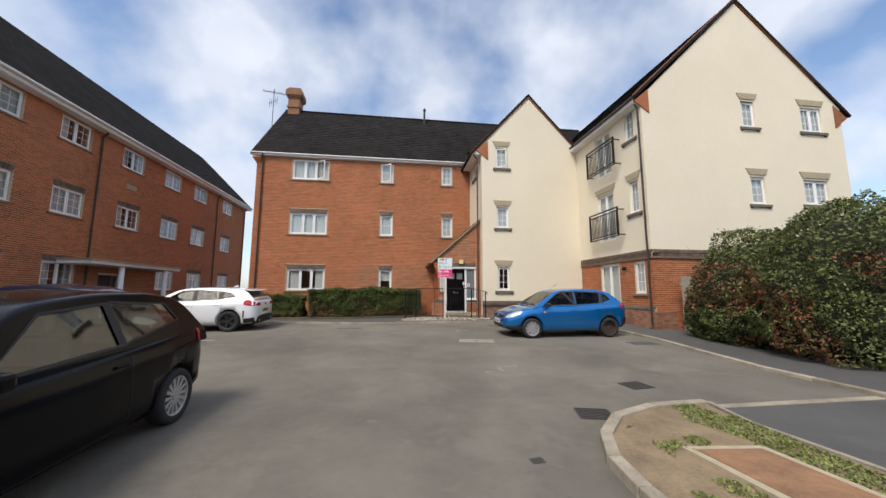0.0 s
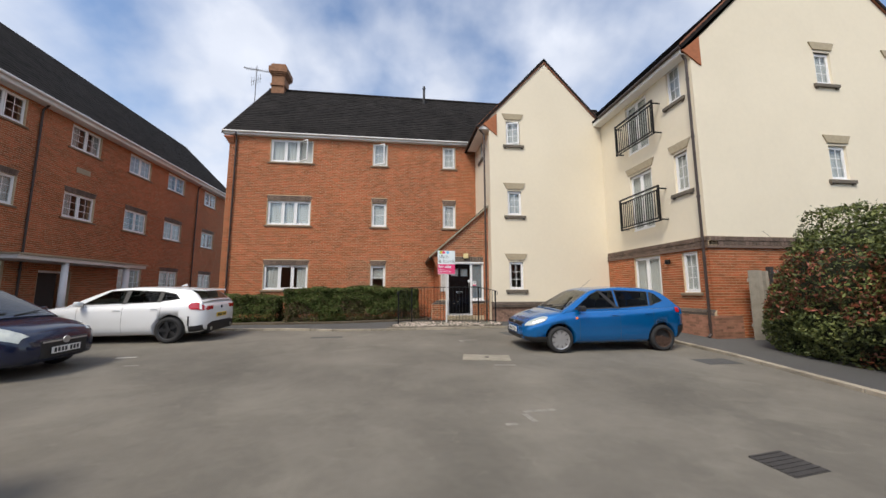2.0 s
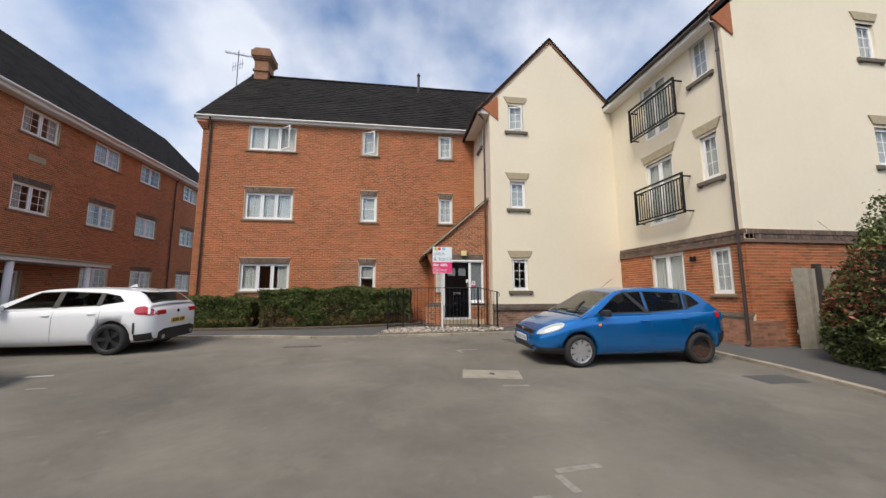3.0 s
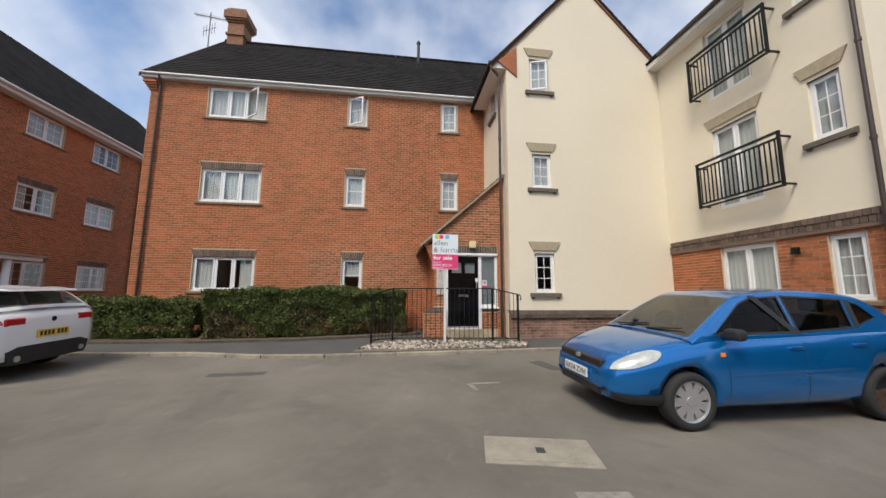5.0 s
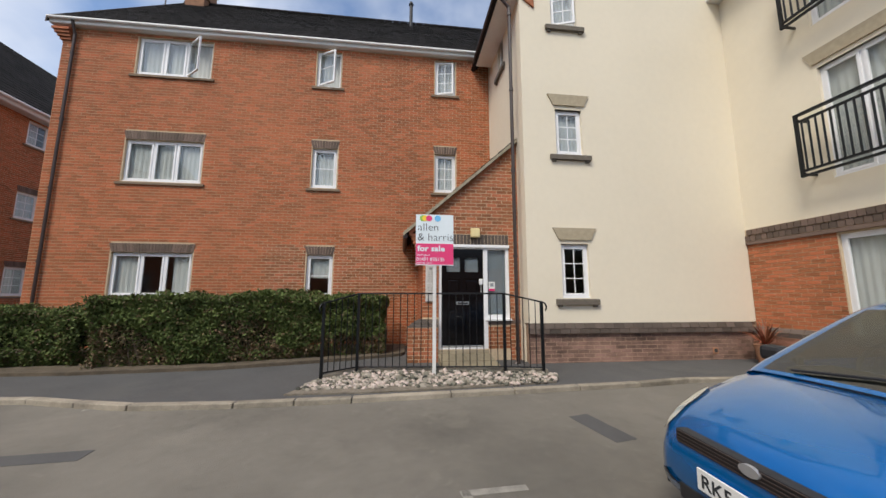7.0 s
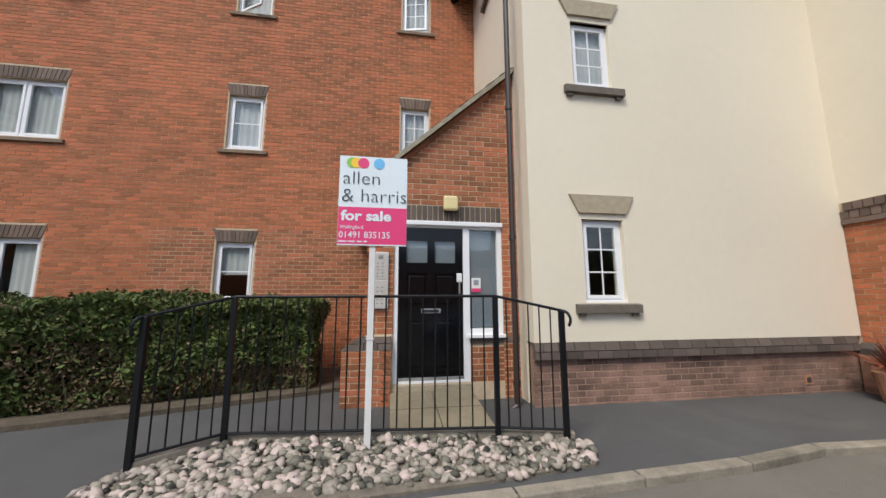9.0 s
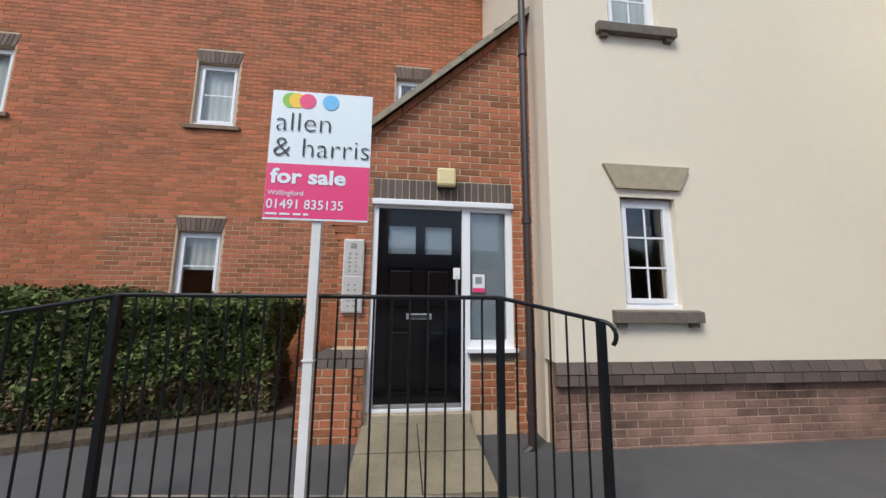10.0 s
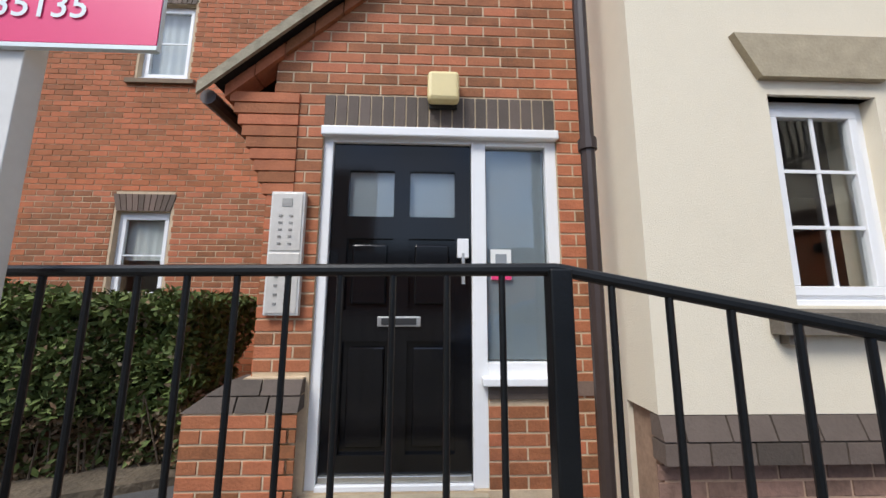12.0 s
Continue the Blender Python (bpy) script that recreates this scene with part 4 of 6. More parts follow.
mesh_object("wall", V, F, M_RENDER, house, "cream rendered end wall of the wing", m=FWG)
part("wall", box(WX + 0.001, WX + 0.3, 0.001, 0.3, BR + 0.33, 9.0), M_RENDER, house, m=FWG)
up_h = [(13.80, 14.40, 8.25, 9.32), (16.55, 17.55, 8.24, 9.27)]
V, F = wall_mesh(WX + 0.3, WX1, 8.1, 9.4, up_h, 0.3)
mesh_object("wall", V, F, M_RENDER, house, m=FWG)
part("gable", prism([(WX + 0.3, 9.4), (WX1 - 0.02, 9.4), (14.0, 13.62)], 0.0, 0.3), M_RENDER, house, "cream rendered gable of the wing", m=FWG)
# brick band: soldiers over a string course
for m, a0, a1, dd in ((FW, -GY, -WY + 0.03, 0.0), (FWG, WX + 0.006, WX1, 0.0)):
    part("band", box(a0, a1, -0.035, 0.1, BR, BR + 0.07), M_BRICKD, house, m=m)
    n = int((a1 - a0) / 0.115)
    V, F = [], []
    for k in range(n):
        for zz, pr in ((BR + 0.08, 0.03), (BR + 0.205, 0.045)):
            a = a0 + (a1 - a0) * (k + (0.5 if zz > BR + 0.1 else 0)) / n
            b = a + (a1 - a0) / n * 0.9
            b = min(b, a1)
            i = len(V)
            V += [(a, -pr, zz), (b, -pr, zz), (b, -pr, zz + 0.115), (a, -pr, zz + 0.115), (a, 0.05, zz), (b, 0.05, zz), (b, 0.05, zz + 0.115), (a, 0.05, zz + 0.115)]
            F += [(i, i + 1, i + 2, i + 3), (i, i + 4, i + 5, i + 1), (i + 1, i + 5, i + 6, i + 2), (i + 2, i + 6, i + 7, i + 3), (i + 3, i + 7, i + 4, i)]
    mesh_object("band_bricks", V, F, M_BRICKD, house, "dark brick band between brick and render", "stuff", m=m)
    part("band_core", box(a0, a1, -0.012, 0.28, BR + 0.0705, BR + 0.33), M_MORTAR, house, m=m)
part("plinth", box(-GY, -WY + 0.09, -0.09, 0.0, 0.4, 1.12), M_BRICKL, house, m=FW)
part("plinth", box(WX - 0.09, 10.2, -0.09, 0.0, 0.4, 1.12), M_BRICKL, house, m=FWG)
brick_stuff("bricks", lay_bricks(-GY, -WY + 0.09, 0.4, 1.12), M_BRICKL, house, FW @ pose(0, -0.09, 0))
brick_stuff("bricks", lay_bricks(WX - 0.09, 10.2, 0.4, 1.12), M_BRICKL, house, FWG @ pose(0, -0.09, 0))
part("splay_core", prism([(-0.08, 1.12), (0.0, 1.12), (0.0, 1.28), (-0.012, 1.28), (-0.08, 1.19)], -GY, -WY + 0.08, "x"), M_MORTAR, house, m=FW)
ns = 21
for k in range(ns):
    a, b = -GY + (GY - WY + 0.09) * k / ns, -GY + (GY - WY + 0.09) * (k + 0.955) / ns
    part("brick", prism([(-0.092, 1.125), (0.0, 1.125), (0.0, 1.198), (-0.092, 1.198)], a, b, "x"), M_BRICKDP, house, m=FW)
    part("brick", prism([(-0.09, 1.207), (-0.02, 1.285), (0.0, 1.285), (0.0, 1.207)], a, b, "x"), M_BRICKDP, house, m=FW)
rooms(FW @ pose(0, 0.3, 0), -20, -11.3, [0.75, 3.55, 6.45, 9.2], d=3.4, cell=2.6)

WG = "windows of the cream wing"
for h, kw in ((wing_holes_lo[1], dict(head="", sill="brick")), (wing_holes_hi[2], dict(head="stone", sill="stone")), (wing_holes_hi[3], dict(head="", sill="stone"))):
    window(FW @ pose(h[0], 0, h[2]), h[1] - h[0], h[3] - h[2], [1], "white window with small square panes", bars=(1, 2), curtain="full", group=WG, **kw)
for h, l, hd in ((re_holes[0], [1], "stone"), (re_holes[1], [1, 1], "stone"), (up_h[0], [1], "stone"), (up_h[1], [1, 1], "stone")):
    window(FWG @ pose(h[0], 0, h[2]), h[1] - h[0], h[3] - h[2], l, "white window with small square panes in the cream end wall", bars=(1, 2), head=hd, sill="stone", curtain="full", group=WG)


def french(h, head, label):
    return window(FW @ pose(h[0], 0, h[2]), h[1] - h[0], h[3] - h[2], [1, 1], label, head=head, sill="", curtain="full", group="french windows", name="french_window")


french(wing_holes_lo[0], "", "white double french doors in the brick ground floor")
for h in wing_holes_hi[:2]:
    french(h, "stone" if h[2] < 5 else "", "white double french doors behind a black balcony rail")


def balcony(z, label):
    b = thing("juliet_balcony", FW @ pose(-14.22, 0, z), label, "balcony", "juliet balconies")
    W, H, D = 2.0, 1.18, 0.30
    r = bmesh.new()
    part("top_rail", box(0, W, -D - 0.03, -D + 0.03, H - 0.045, H), M_BLACKM, b)
    part("mid_rail", box(0, W, -D - 0.02, -D + 0.02, H - 0.17, H - 0.13), M_BLACKM, b)
    part("bottom_rail", box(0, W, -D - 0.02, -D + 0.02, 0.09, 0.13), M_BLACKM, b)
    part("base_rail", box(0, W, -D - 0.02, -D + 0.02, 0.0, 0.04), M_BLACKM, b)
    for x in (0.0, W - 0.05):
        part("post", box(x, x + 0.05, -D - 0.025, -D + 0.025, 0, H), M_BLACKM, b)
        for zz in (0.06, H - 0.1):
            part("side_arm", box(x, x + 0.03, -D, 0.01, zz - 0.02, zz + 0.02), M_BLACKM, b)
    for i in range(1, 19):
        x = W * i / 19
        part("baluster", add_rod(bmesh.new(), (x, -D, 0.13), (x, -D, H - 0.13), 0.016, 6), M_BLACKM, b)
    return b


balcony(4.02, "black iron juliet balcony on the cream wall, first floor")
balcony(6.95, "black iron juliet balcony on the cream wall, top floor")

# wing roof
wu = Vector((14.0 - 9.05, 0, 13.80 - 9.05))
roof_slope("roof", (9.05, 24, 9.05), (9.05, WY - 0.08, 9.05), tuple(wu.normalized()), wu.length, 24, house, "dark tiled roof of the cream wing")
wr = Vector((14.0 - 18.95, 0, 13.80 - 9.05))
roof_slope("roof", (18.95, WY - 0.08, 9.05), (18.95, 24, 9.05), tuple(wr.normalized()), wr.length, 12, house, "dark tiled roof of the cream wing")
verge(house, [(9.1, 9.18), (14.0, 13.86)], WY - 0.06)
verge(house, [(14.0, 13.86), (18.9, 9.18)], WY - 0.06)
part("fascia", box(9.10, 9.14, WY, GY, 8.86, 9.03), M_FASCIA, house)
part("soffit", box(9.14, WX, WY, GY, 8.84, 8.86), M_FASCIA, house)
part("gutter", add_rod(bmesh.new(), (9.06, WY - 0.06, 9.02), (9.06, GY - 0.5, 9.02), 0.058), M_PIPE, house)
for x0k, s in ((WX, 1), (WX1, -1)):
    part("kneeler", prism([(x0k - 0.3 * s, 8.95), (x0k + 0.32 * s, 8.5), (x0k + 0.32 * s, 9.45), (x0k - 0.2 * s, 9.0)], -0.04, 0.0), M_BRICKP, house, "red brick kneeler at the gable foot", m=FWG)
V, F = wall_mesh(WY + 0.3, 24, 0.4, 9.0, [], 0.3)
mesh_object("wall", V, F, M_RENDER, house, m=pose(WX1, 0, 0, 0, 0, 90))

# ---- left block ----
LX = -12.56
left = thing("brick_block", pose(0, 0, 0), "long three-storey red brick block with a dark roof", "building")
FL = pose(LX, 0, 0, 0, 0, 90)
colsL = [(5.6, 7.1), (8.6, 10.1), (11.6, 13.08), (14.48, 15.83), (17.59, 18.99), (20.68, 22.15), (23.55, 25.1), (27.3, 28.8)]
rowsL = [(1.87, 2.95), (4.80, 5.84), (7.72, 8.70)]
holesL = [(a, b, c, d) for i, (a, b) in enumerate(colsL) for j, (c, d) in enumerate(rowsL) if not (j == 0 and i in (4,))]
doorL = (17.0, 18.3, 0.45, 2.6)
V, F = wall_mesh(0, 31.2, 0.2, 8.9, holesL + [doorL], 0.28)
mesh_object("wall", V, F, M_MORTAR, left, "red brick front wall of the long block", m=FL)
brick_stuff("bricks", lay_bricks(3, 31.2, 0.3, 8.9, [(h[0] - 0.02, h[1] + 0.02, h[2] - 0.08, h[3] + (0.23 if h[3] < 8 and h != doorL else 0.01)) for h in holesL + [doorL]]), M_BRICK, left, FL)
mesh_object("wall", *wall_mesh(-8.0, 0, 0.2, 8.9, [], 0.28), M_BRICK, left, m=pose(LX - 8, 0, 0) @ pose(8, 31.2, 0, 0, 0, 180) @ pose(0, 0, 0, 0, 0, 0) @ pose(8, 0, 0))
mesh_object("wall", *wall_mesh(-LX - 0.0, -LX + 8.0, 0.2, 8.9, [], 0.28), M_BRICK, left, m=pose(0, 0, 0) @ Matrix.Diagonal((1, 1, 1, 1)) @ pose(LX * 2 - 8.0, 0.0, 0))
mesh_object("wall", *wall_mesh(0, 31.2, 0.2, 8.9, [], 0.28), M_BRICK, left, m=pose(LX - 8, 0, 0, 0, 0, 90))
rm = bmesh.new()
for z in (0.6, 3.4, 6.3, 9.0):
    add_box(rm, 0.3, 31, 0.3, 4, z - 0.12, z)
add_box(rm, 0.3, 31, 4, 4.1, 0.5, 9)
part("rooms", rm, M_ROOM, left, m=FL)
for i, (a, b) in enumerate(colsL):
    for j, (c, d) in enumerate(rowsL):
        if j == 0 and i == 4:
            continue
        window(FL @ pose(a, 0, c), b - a, d - c, [1, 1], "two-light white window with small panes in the long brick wall", bars=(1, 2), head="" if j == 2 else "soldier", group="windows of the long brick block", curtain=("sides", "full", "left")[(i + j) % 3])
lu = Vector((-16.6 + 12.15, 0, 13.5 - 8.98))
roof_slope("roof", (-12.15, -0.3, 8.98), (-12.15, 31.5, 8.98), tuple(lu.normalized()), lu.length, 22, left, "dark tiled roof of the long block")
roof_slope("roof", (-21.05, 31.5, 8.98), (-21.05, -0.3, 8.98), tuple(Vector((4.45, 0, 4.52)).normalized()), lu.length, 10, left, "dark tiled roof of the long block")
for y in (0.0, 30.95):
    part("gable", prism([(LX - 8, 8.9), (LX, 8.9), (-16.6, 13.4)], y, y + 0.25), M_BRICK, left)
part("fascia", box(-12.2, -12.16, -0.2, 31.4, 8.78, 8.96), M_FASCIA, left)
part("soffit", box(LX, -12.2, -0.2, 31.4, 8.76, 8.78), M_FASCIA, left)
part("gutter", add_rod(bmesh.new(), (-12.1, -0.2, 8.96), (-12.1, 31.4, 8.96), 0.058), M_FASCIA, left)
part("plaque", box(17.95, 18.6, -0.02, 0.01, 6.75, 6.98), M_STONE, left, "buff stone plaque", m=FL)
for y in (16.3, 26.4, 30.9, 12.0 - 3.2):
    downpipe(LX + 0.07, y, 0.5, 8.9, "brown downpipe on the long brick wall", dx=0.3)
can = thing("entrance_canopy", pose(LX, 15.0, 0.42), "white flat entrance canopy on round columns against the brick wall", "canopy")
part("roof", box(0, 1.2, 0, 5.7, 2.45, 2.60, 0.02), M_FASCIA, can)
part("edge", box(-0.0, 1.26, -0.05, 5.75, 2.60, 2.66), M_STONE, can)
for y in (1.8, 4.7):
    part("column", add_rod(bmesh.new(), (1.05, y, 0), (1.05, y, 2.45), 0.11, 20, 0.10), M_UPVC, can, smooth=True)
    part("plinth", box(0.90, 1.2, y - 0.15, y + 0.15, 0, 0.08), M_UPVC, can)
dl = thing("door_2", FL @ pose(17.0, 0.1, 0.45), "white glazed entrance door under the canopy", "door", kind="structure")
part("door_frame", prism([(0, 0), (0.07, 0), (0.07, 2.08), (1.23, 2.08), (1.23, 0), (1.3, 0), (1.3, 2.15), (0, 2.15)], 0, 0.08), M_UPVC, dl)
part("door_leaf", box(0.08, 0.85, 0.02, 0.06, 0, 2.07), M_TRIM, dl)
part("side_pane", box(0.88, 1.22, 0.03, 0.04, 0, 2.07), GLASS, dl)


# ---- cars ----
from mathutils.geometry import tessellate_polygon


SOLVER = "EXACT"


def cut(ob, cutters):
    """Cut solids out of a mesh, once and for all."""
    for c in cutters:
        c.parent = ob.parent
        md = ob.modifiers.new("cut", "BOOLEAN")
        md.operation, md.object, md.solver = "DIFFERENCE", c, SOLVER
    bpy.context.view_layer.update()
    me = bpy.data.meshes.new_from_object(ob.evaluated_get(bpy.context.evaluated_depsgraph_get()))
    ob.modifiers.clear()
    ob.data = me
    for c in cutters:
        bpy.data.objects.remove(c)


def loose(bm):
    me = bpy.data.meshes.new("c")
    bm.to_mesh(me)
    bm.free()
    return new("c", me)


def build_car(m, label, s):
    car = thing("car", m, label, "car", "parked cars")
    paint = s["paint"]
    xs = [q[0] for q in s["body"]]

    def body(x):
        i = max(0, min(len(xs) - 2, next((k for k in range(len(xs) - 1) if x <= xs[k + 1]), len(xs) - 2)))
        f = max(0.0, min(1.0, (x - xs[i]) / (xs[i + 1] - xs[i])))
        return [a + (b - a) * f for a, b in zip(s["body"][i][1:], s["body"][i + 1][1:])]

    def ring(x):
        lo, w, belt, top = body(x)
        h = belt - lo
        return [(0, lo), (w * 0.6, lo), (w * 0.90, lo + 0.02), (w * 0.97, lo + 0.10 * h + 0.02), (w * 0.992, lo + 0.30 * h), (w, lo + 0.55 * h), (w * 0.985, lo + 0.80 * h),
                (w * 0.95, belt - 0.02), (w * 0.90, belt + (top - belt) * 0.3), (w * 0.75, belt + (top - belt) * 0.75), (w * 0.4, top - 0.003), (0, top)]

    def surf(x, v):
        r = ring(x)
        i = min(int(v), len(r) - 2)
        f = v - i
        return Vector((x, r[i][0] + (r[i + 1][0] - r[i][0]) * f, r[i][1] + (r[i + 1][1] - r[i][1]) * f))

    fine = []
    for a, b in zip(xs, xs[1:]):
        n = max(1, int((b - a) / 0.12))
        fine += [a + (b - a) * k / n for k in range(n)]
    fine.append(xs[-1])
    V, F = [], []
    for x in fine:
        r = ring(x)
        V += [(x, y, z) for y, z in r] + [(x, -y, z) for y, z in r[-2:0:-1]]
    n = 22
    for k in range(len(fine) - 1):
        for j in range(n):
            a, b = k * n + j, k * n + (j + 1) % n
            F.append((a, b, b + n, a + n))
    F.append(tuple(range(n))[::-1])
    F.append(tuple((len(fine) - 1) * n + j for j in range(n)))
    bod = mesh_object("body", V, F, paint, car, smooth=True)
    bm = bmesh.new(); bm.from_mesh(bod.data); bmesh.ops.recalc_face_normals(bm, faces=bm.faces); bm.to_mesh(bod.data); bm.free()
    R = s["tyre"]
    cs = []
    for ax in s["axles"]:
        c = bmesh.new()
        add_rod(c, (ax, -2, R + 0.01), (ax, 2, R + 0.01), R + 0.055, 40)
        cs.append(loose(c))
    cut(bod, cs)
    bod.data.polygons.foreach_set("use_smooth", [True] * len(bod.data.polygons))
    liner = part("underbody", box(xs[0] + 0.25, xs[-1] - 0.25, -s["w"] + 0.28, s["w"] - 0.28, 0.2, 0.62), M_TRIM, car)
    # greenhouse
    pr = s["cabin"]
    zb, zr, wb, wr = s["belt"], s["roof"], s["wb"], s["wr"]
    xm = (pr[0][0] + pr[-1][0]) / 2
    hw = lambda x, z: wb + (wr - wb) * max(0, z - zb) / (zr - zb)

    def chaikin(q):
        out = [q[0]]
        for (x0, z0), (x1, z1) in zip(q, q[1:]):
            out += [(x0 * 0.8 + x1 * 0.2, z0 * 0.8 + z1 * 0.2), (x0 * 0.2 + x1 * 0.8, z0 * 0.2 + z1 * 0.8)]
        return out + [q[-1]]
    P = chaikin(chaikin(pr))
    sidew = s["windows"]
    (fx0, fz0), (fx1, fz1) = pr[0], pr[1]
    (rx1, rz1), (rx0, rz0) = pr[-2], pr[-1]
    drop = 0.03
    low = [(P[-1][0] - 0.02, zb - 0.10), (P[0][0] + 0.02, zb - 0.10)]
    outer = [(x, z - drop) for x, z in P] + low
    loops = [[Vector((x, z, 0)) for x, z in outer]] + [[Vector((x, z, 0)) for x, z in w_] for w_ in sidew]
    flat = [p for lp_ in loops for p in lp_]
    tris = tessellate_polygon(loops)
    for sy in (1, -1):
        nv = len(flat)
        V = [(p.x, sy * hw(p.x, p.y), p.y) for p in flat] + [(p.x, sy * (hw(p.x, p.y) - 0.03), p.y) for p in flat]
        F = [tuple(t) for t in tris] + [tuple(i + nv for i in t[::-1]) for t in tris]
        k = len(outer)
        for w_ in sidew:
            m_ = len(w_)
            F += [(k + i, k + (i + 1) % m_, k + (i + 1) % m_ + nv, k + i + nv) for i in range(m_)]
            k += m_
        mesh_object("cabin_side", V, F, paint, car)
        for poly in sidew:
            # rubber edge and pane
            cxp, czp = sum(p[0] for p in poly) / len(poly), sum(p[1] for p in poly) / len(poly)
            big = [(x + (x - cxp) * 0.03, z + (z - czp) * 0.06) for x, z in poly]
            sml = [(x - (x - cxp) * 0.03, z - (z - czp) * 0.06) for x, z in poly]
            m_ = len(poly)
            mesh_object("window_seal", [(x, sy * (hw(x, z) + 0.003), z) for x, z in big + sml], [(i, (i + 1) % m_, (i + 1) % m_ + m_, i + m_) for i in range(m_)], M_TRIM, car)
            mesh_object("side_window", [(x, sy * (hw(x, z) - 0.010), z) for x, z in poly], [tuple(range(m_))], s.get("side_glass", SIDEGLASS), car)
        for wa, wc in zip(sidew, sidew[1:]):
            xa, xc = min(q[0] for q in wa) + 0.02, max(q[0] for q in wc) - 0.02
            za = max(min(q[1] for q in wa), min(q[1] for q in wc)) - 0.02
            zt = min(max(q[1] for q in wa), max(q[1] for q in wc)) + 0.01
            tip = 0.0 if abs(wa[-2][0] - wa[1][0]) < 0.02 else wa[-2][0] - wa[1][0]
            quad = [(xa, za), (xa + tip, zt), (xc + tip, zt), (xc, za)]
            mesh_object("door_pillar", [(x, sy * (hw(x, z) + 0.0045), z) for x, z in quad], [(0, 1, 2, 3)], M_TRIM, car, "black door pillar")
    ts = [-1, -0.985, -0.94, -0.88, -0.6, -0.2, 0.2, 0.6, 0.88, 0.94, 0.985, 1]
    lift = [-drop, -0.018, -0.006, 0, 0.012, 0.02, 0.02, 0.012, 0, -0.006, -0.018, -drop]
    grid = [[(x, hw(x, z - drop) * t, z + l) for t, l in zip(ts, lift)] for x, z in P]
    V = [p for r_ in grid for p in r_]
    kinds = {"roof": [], "windscreen": [], "rear_window": []}
    for i in range(len(P) - 1):
        zm, xq = (P[i][1] + P[i + 1][1]) / 2, (P[i][0] + P[i + 1][0]) / 2
        for j in range(11):
            kd = "roof"
            if 3 <= j <= 7:
                if xq > xm and fz0 + 0.03 < zm < fz1 + 0.0: kd = "windscreen"
                if xq < xm and rz0 + 0.03 < zm < rz1 - 0.01: kd = "rear_window"
            kinds[kd].append((i * 12 + j, i * 12 + j + 1, i * 12 + j + 13, i * 12 + j + 12))
    for nm, F in kinds.items():
        o = mesh_object(nm, V, F, paint if nm == "roof" else CARGLASS, car, smooth=True)
        bm = bmesh.new(); bm.from_mesh(o.data)
        bmesh.ops.delete(bm, geom=[v for v in bm.verts if not v.link_faces], context="VERTS")
        bmesh.ops.recalc_face_normals(bm, faces=bm.faces)
        bm.to_mesh(o.data); bm.free()
    # interior
    part("cabin_floor", box(pr[-1][0] + 0.15, pr[0][0] - 0.1, -wb + 0.1, wb - 0.1, 0.55, zb - 0.14), M_TRIM, car)
    fs = pr[0][0] - 1.25
    for x in (fs, fs - 0.85):
        for sy in (-1, 1):
            st = part("seat", add_box(box(x - 0.08, x + 0.08, sy * 0.36 - 0.24, sy * 0.36 + 0.24, zb - 0.15, zb + 0.22, 0.04), x - 0.05, x + 0.04, sy * 0.36 - 0.12, sy * 0.36 + 0.12, zb + 0.25, zb + 0.42, 0.03), M_SEAT, car)
    part("dashboard", box(pr[0][0] - 0.55, pr[0][0] - 0.16, -wb + 0.12, wb - 0.12, zb - 0.16, zb + 0.02, 0.03), M_TRIM, car)
    sw = bmesh.new()
    for k in range(16):
        a, b = k * math.tau / 16, (k + 1) * math.tau / 16
        add_rod(sw, (0, 0.18 * math.cos(a), 0.18 * math.sin(a)), (0, 0.18 * math.cos(b), 0.18 * math.sin(b)), 0.014, 6)
    part("steering_wheel", sw, M_TRIM, car, m=pose(pr[0][0] - 0.62, -0.36, zb + 0.05, 0, -25, 0))

    # surface patches
    def patch(nm, x0, x1, v0, v1, mat, out=0.006, sides=(1, -1), label="", sub=5, rows=6, oval=0.0):
        for sy in sides:
            V, F = [], []
            for i in range(sub + 1):
                for j in range(rows):
                    a, b = 2 * i / sub - 1, 2 * j / (rows - 1) - 1
                    a, b = a * math.sqrt(1 - oval * b * b / 2), b * math.sqrt(1 - oval * a * a / 2)
                    p = surf(x0 + (x1 - x0) * (a + 1) / 2, v0 + (v1 - v0) * (b + 1) / 2)
                    V.append((p.x + (out if x0 > 1.2 else (-out if x0 < -1.2 else 0)), sy * (p.y + out), p.z + out * 0.4))
            F = [(i * rows + j, i * rows + j + 1, i * rows + j + rows + 1, i * rows + j + rows) for i in range(sub) for j in range(rows - 1)]
            mesh_object(nm, V, F, mat, car, label, smooth=True)
    s["details"](car, patch, surf, s)
    # seams
    for x in s["seams"]:
        patch("door_seam", x - 0.003, x + 0.003, 2.4, 6.9, M_TRIM, 0.003, sub=1, rows=10)
    for x in s["handles"]:
        for sy in (1, -1):
            p = surf(x, 6.3)
            part("door_handle", box(x - 0.09, x + 0.07, sy * p.y - 0.012, sy * p.y + sy * 0.025, p.z - 0.018, p.z + 0.014, 0.008), s.get("handle_mat", paint), car)
    mx = pr[0][0] - 0.42
    for sy in (1, -1):
        part("wing_mirror", box(mx - 0.05, mx + 0.08, sy * (wb + 0.03), sy * (wb + 0.21), zb - 0.005, zb + 0.115, 0.035), s["mirror"], car)
        part("mirror_arm", box(mx, mx + 0.06, sy * (wb - 0.06), sy * (wb + 0.05), zb + 0.0, zb + 0.06, 0.01), M_TRIM, car)
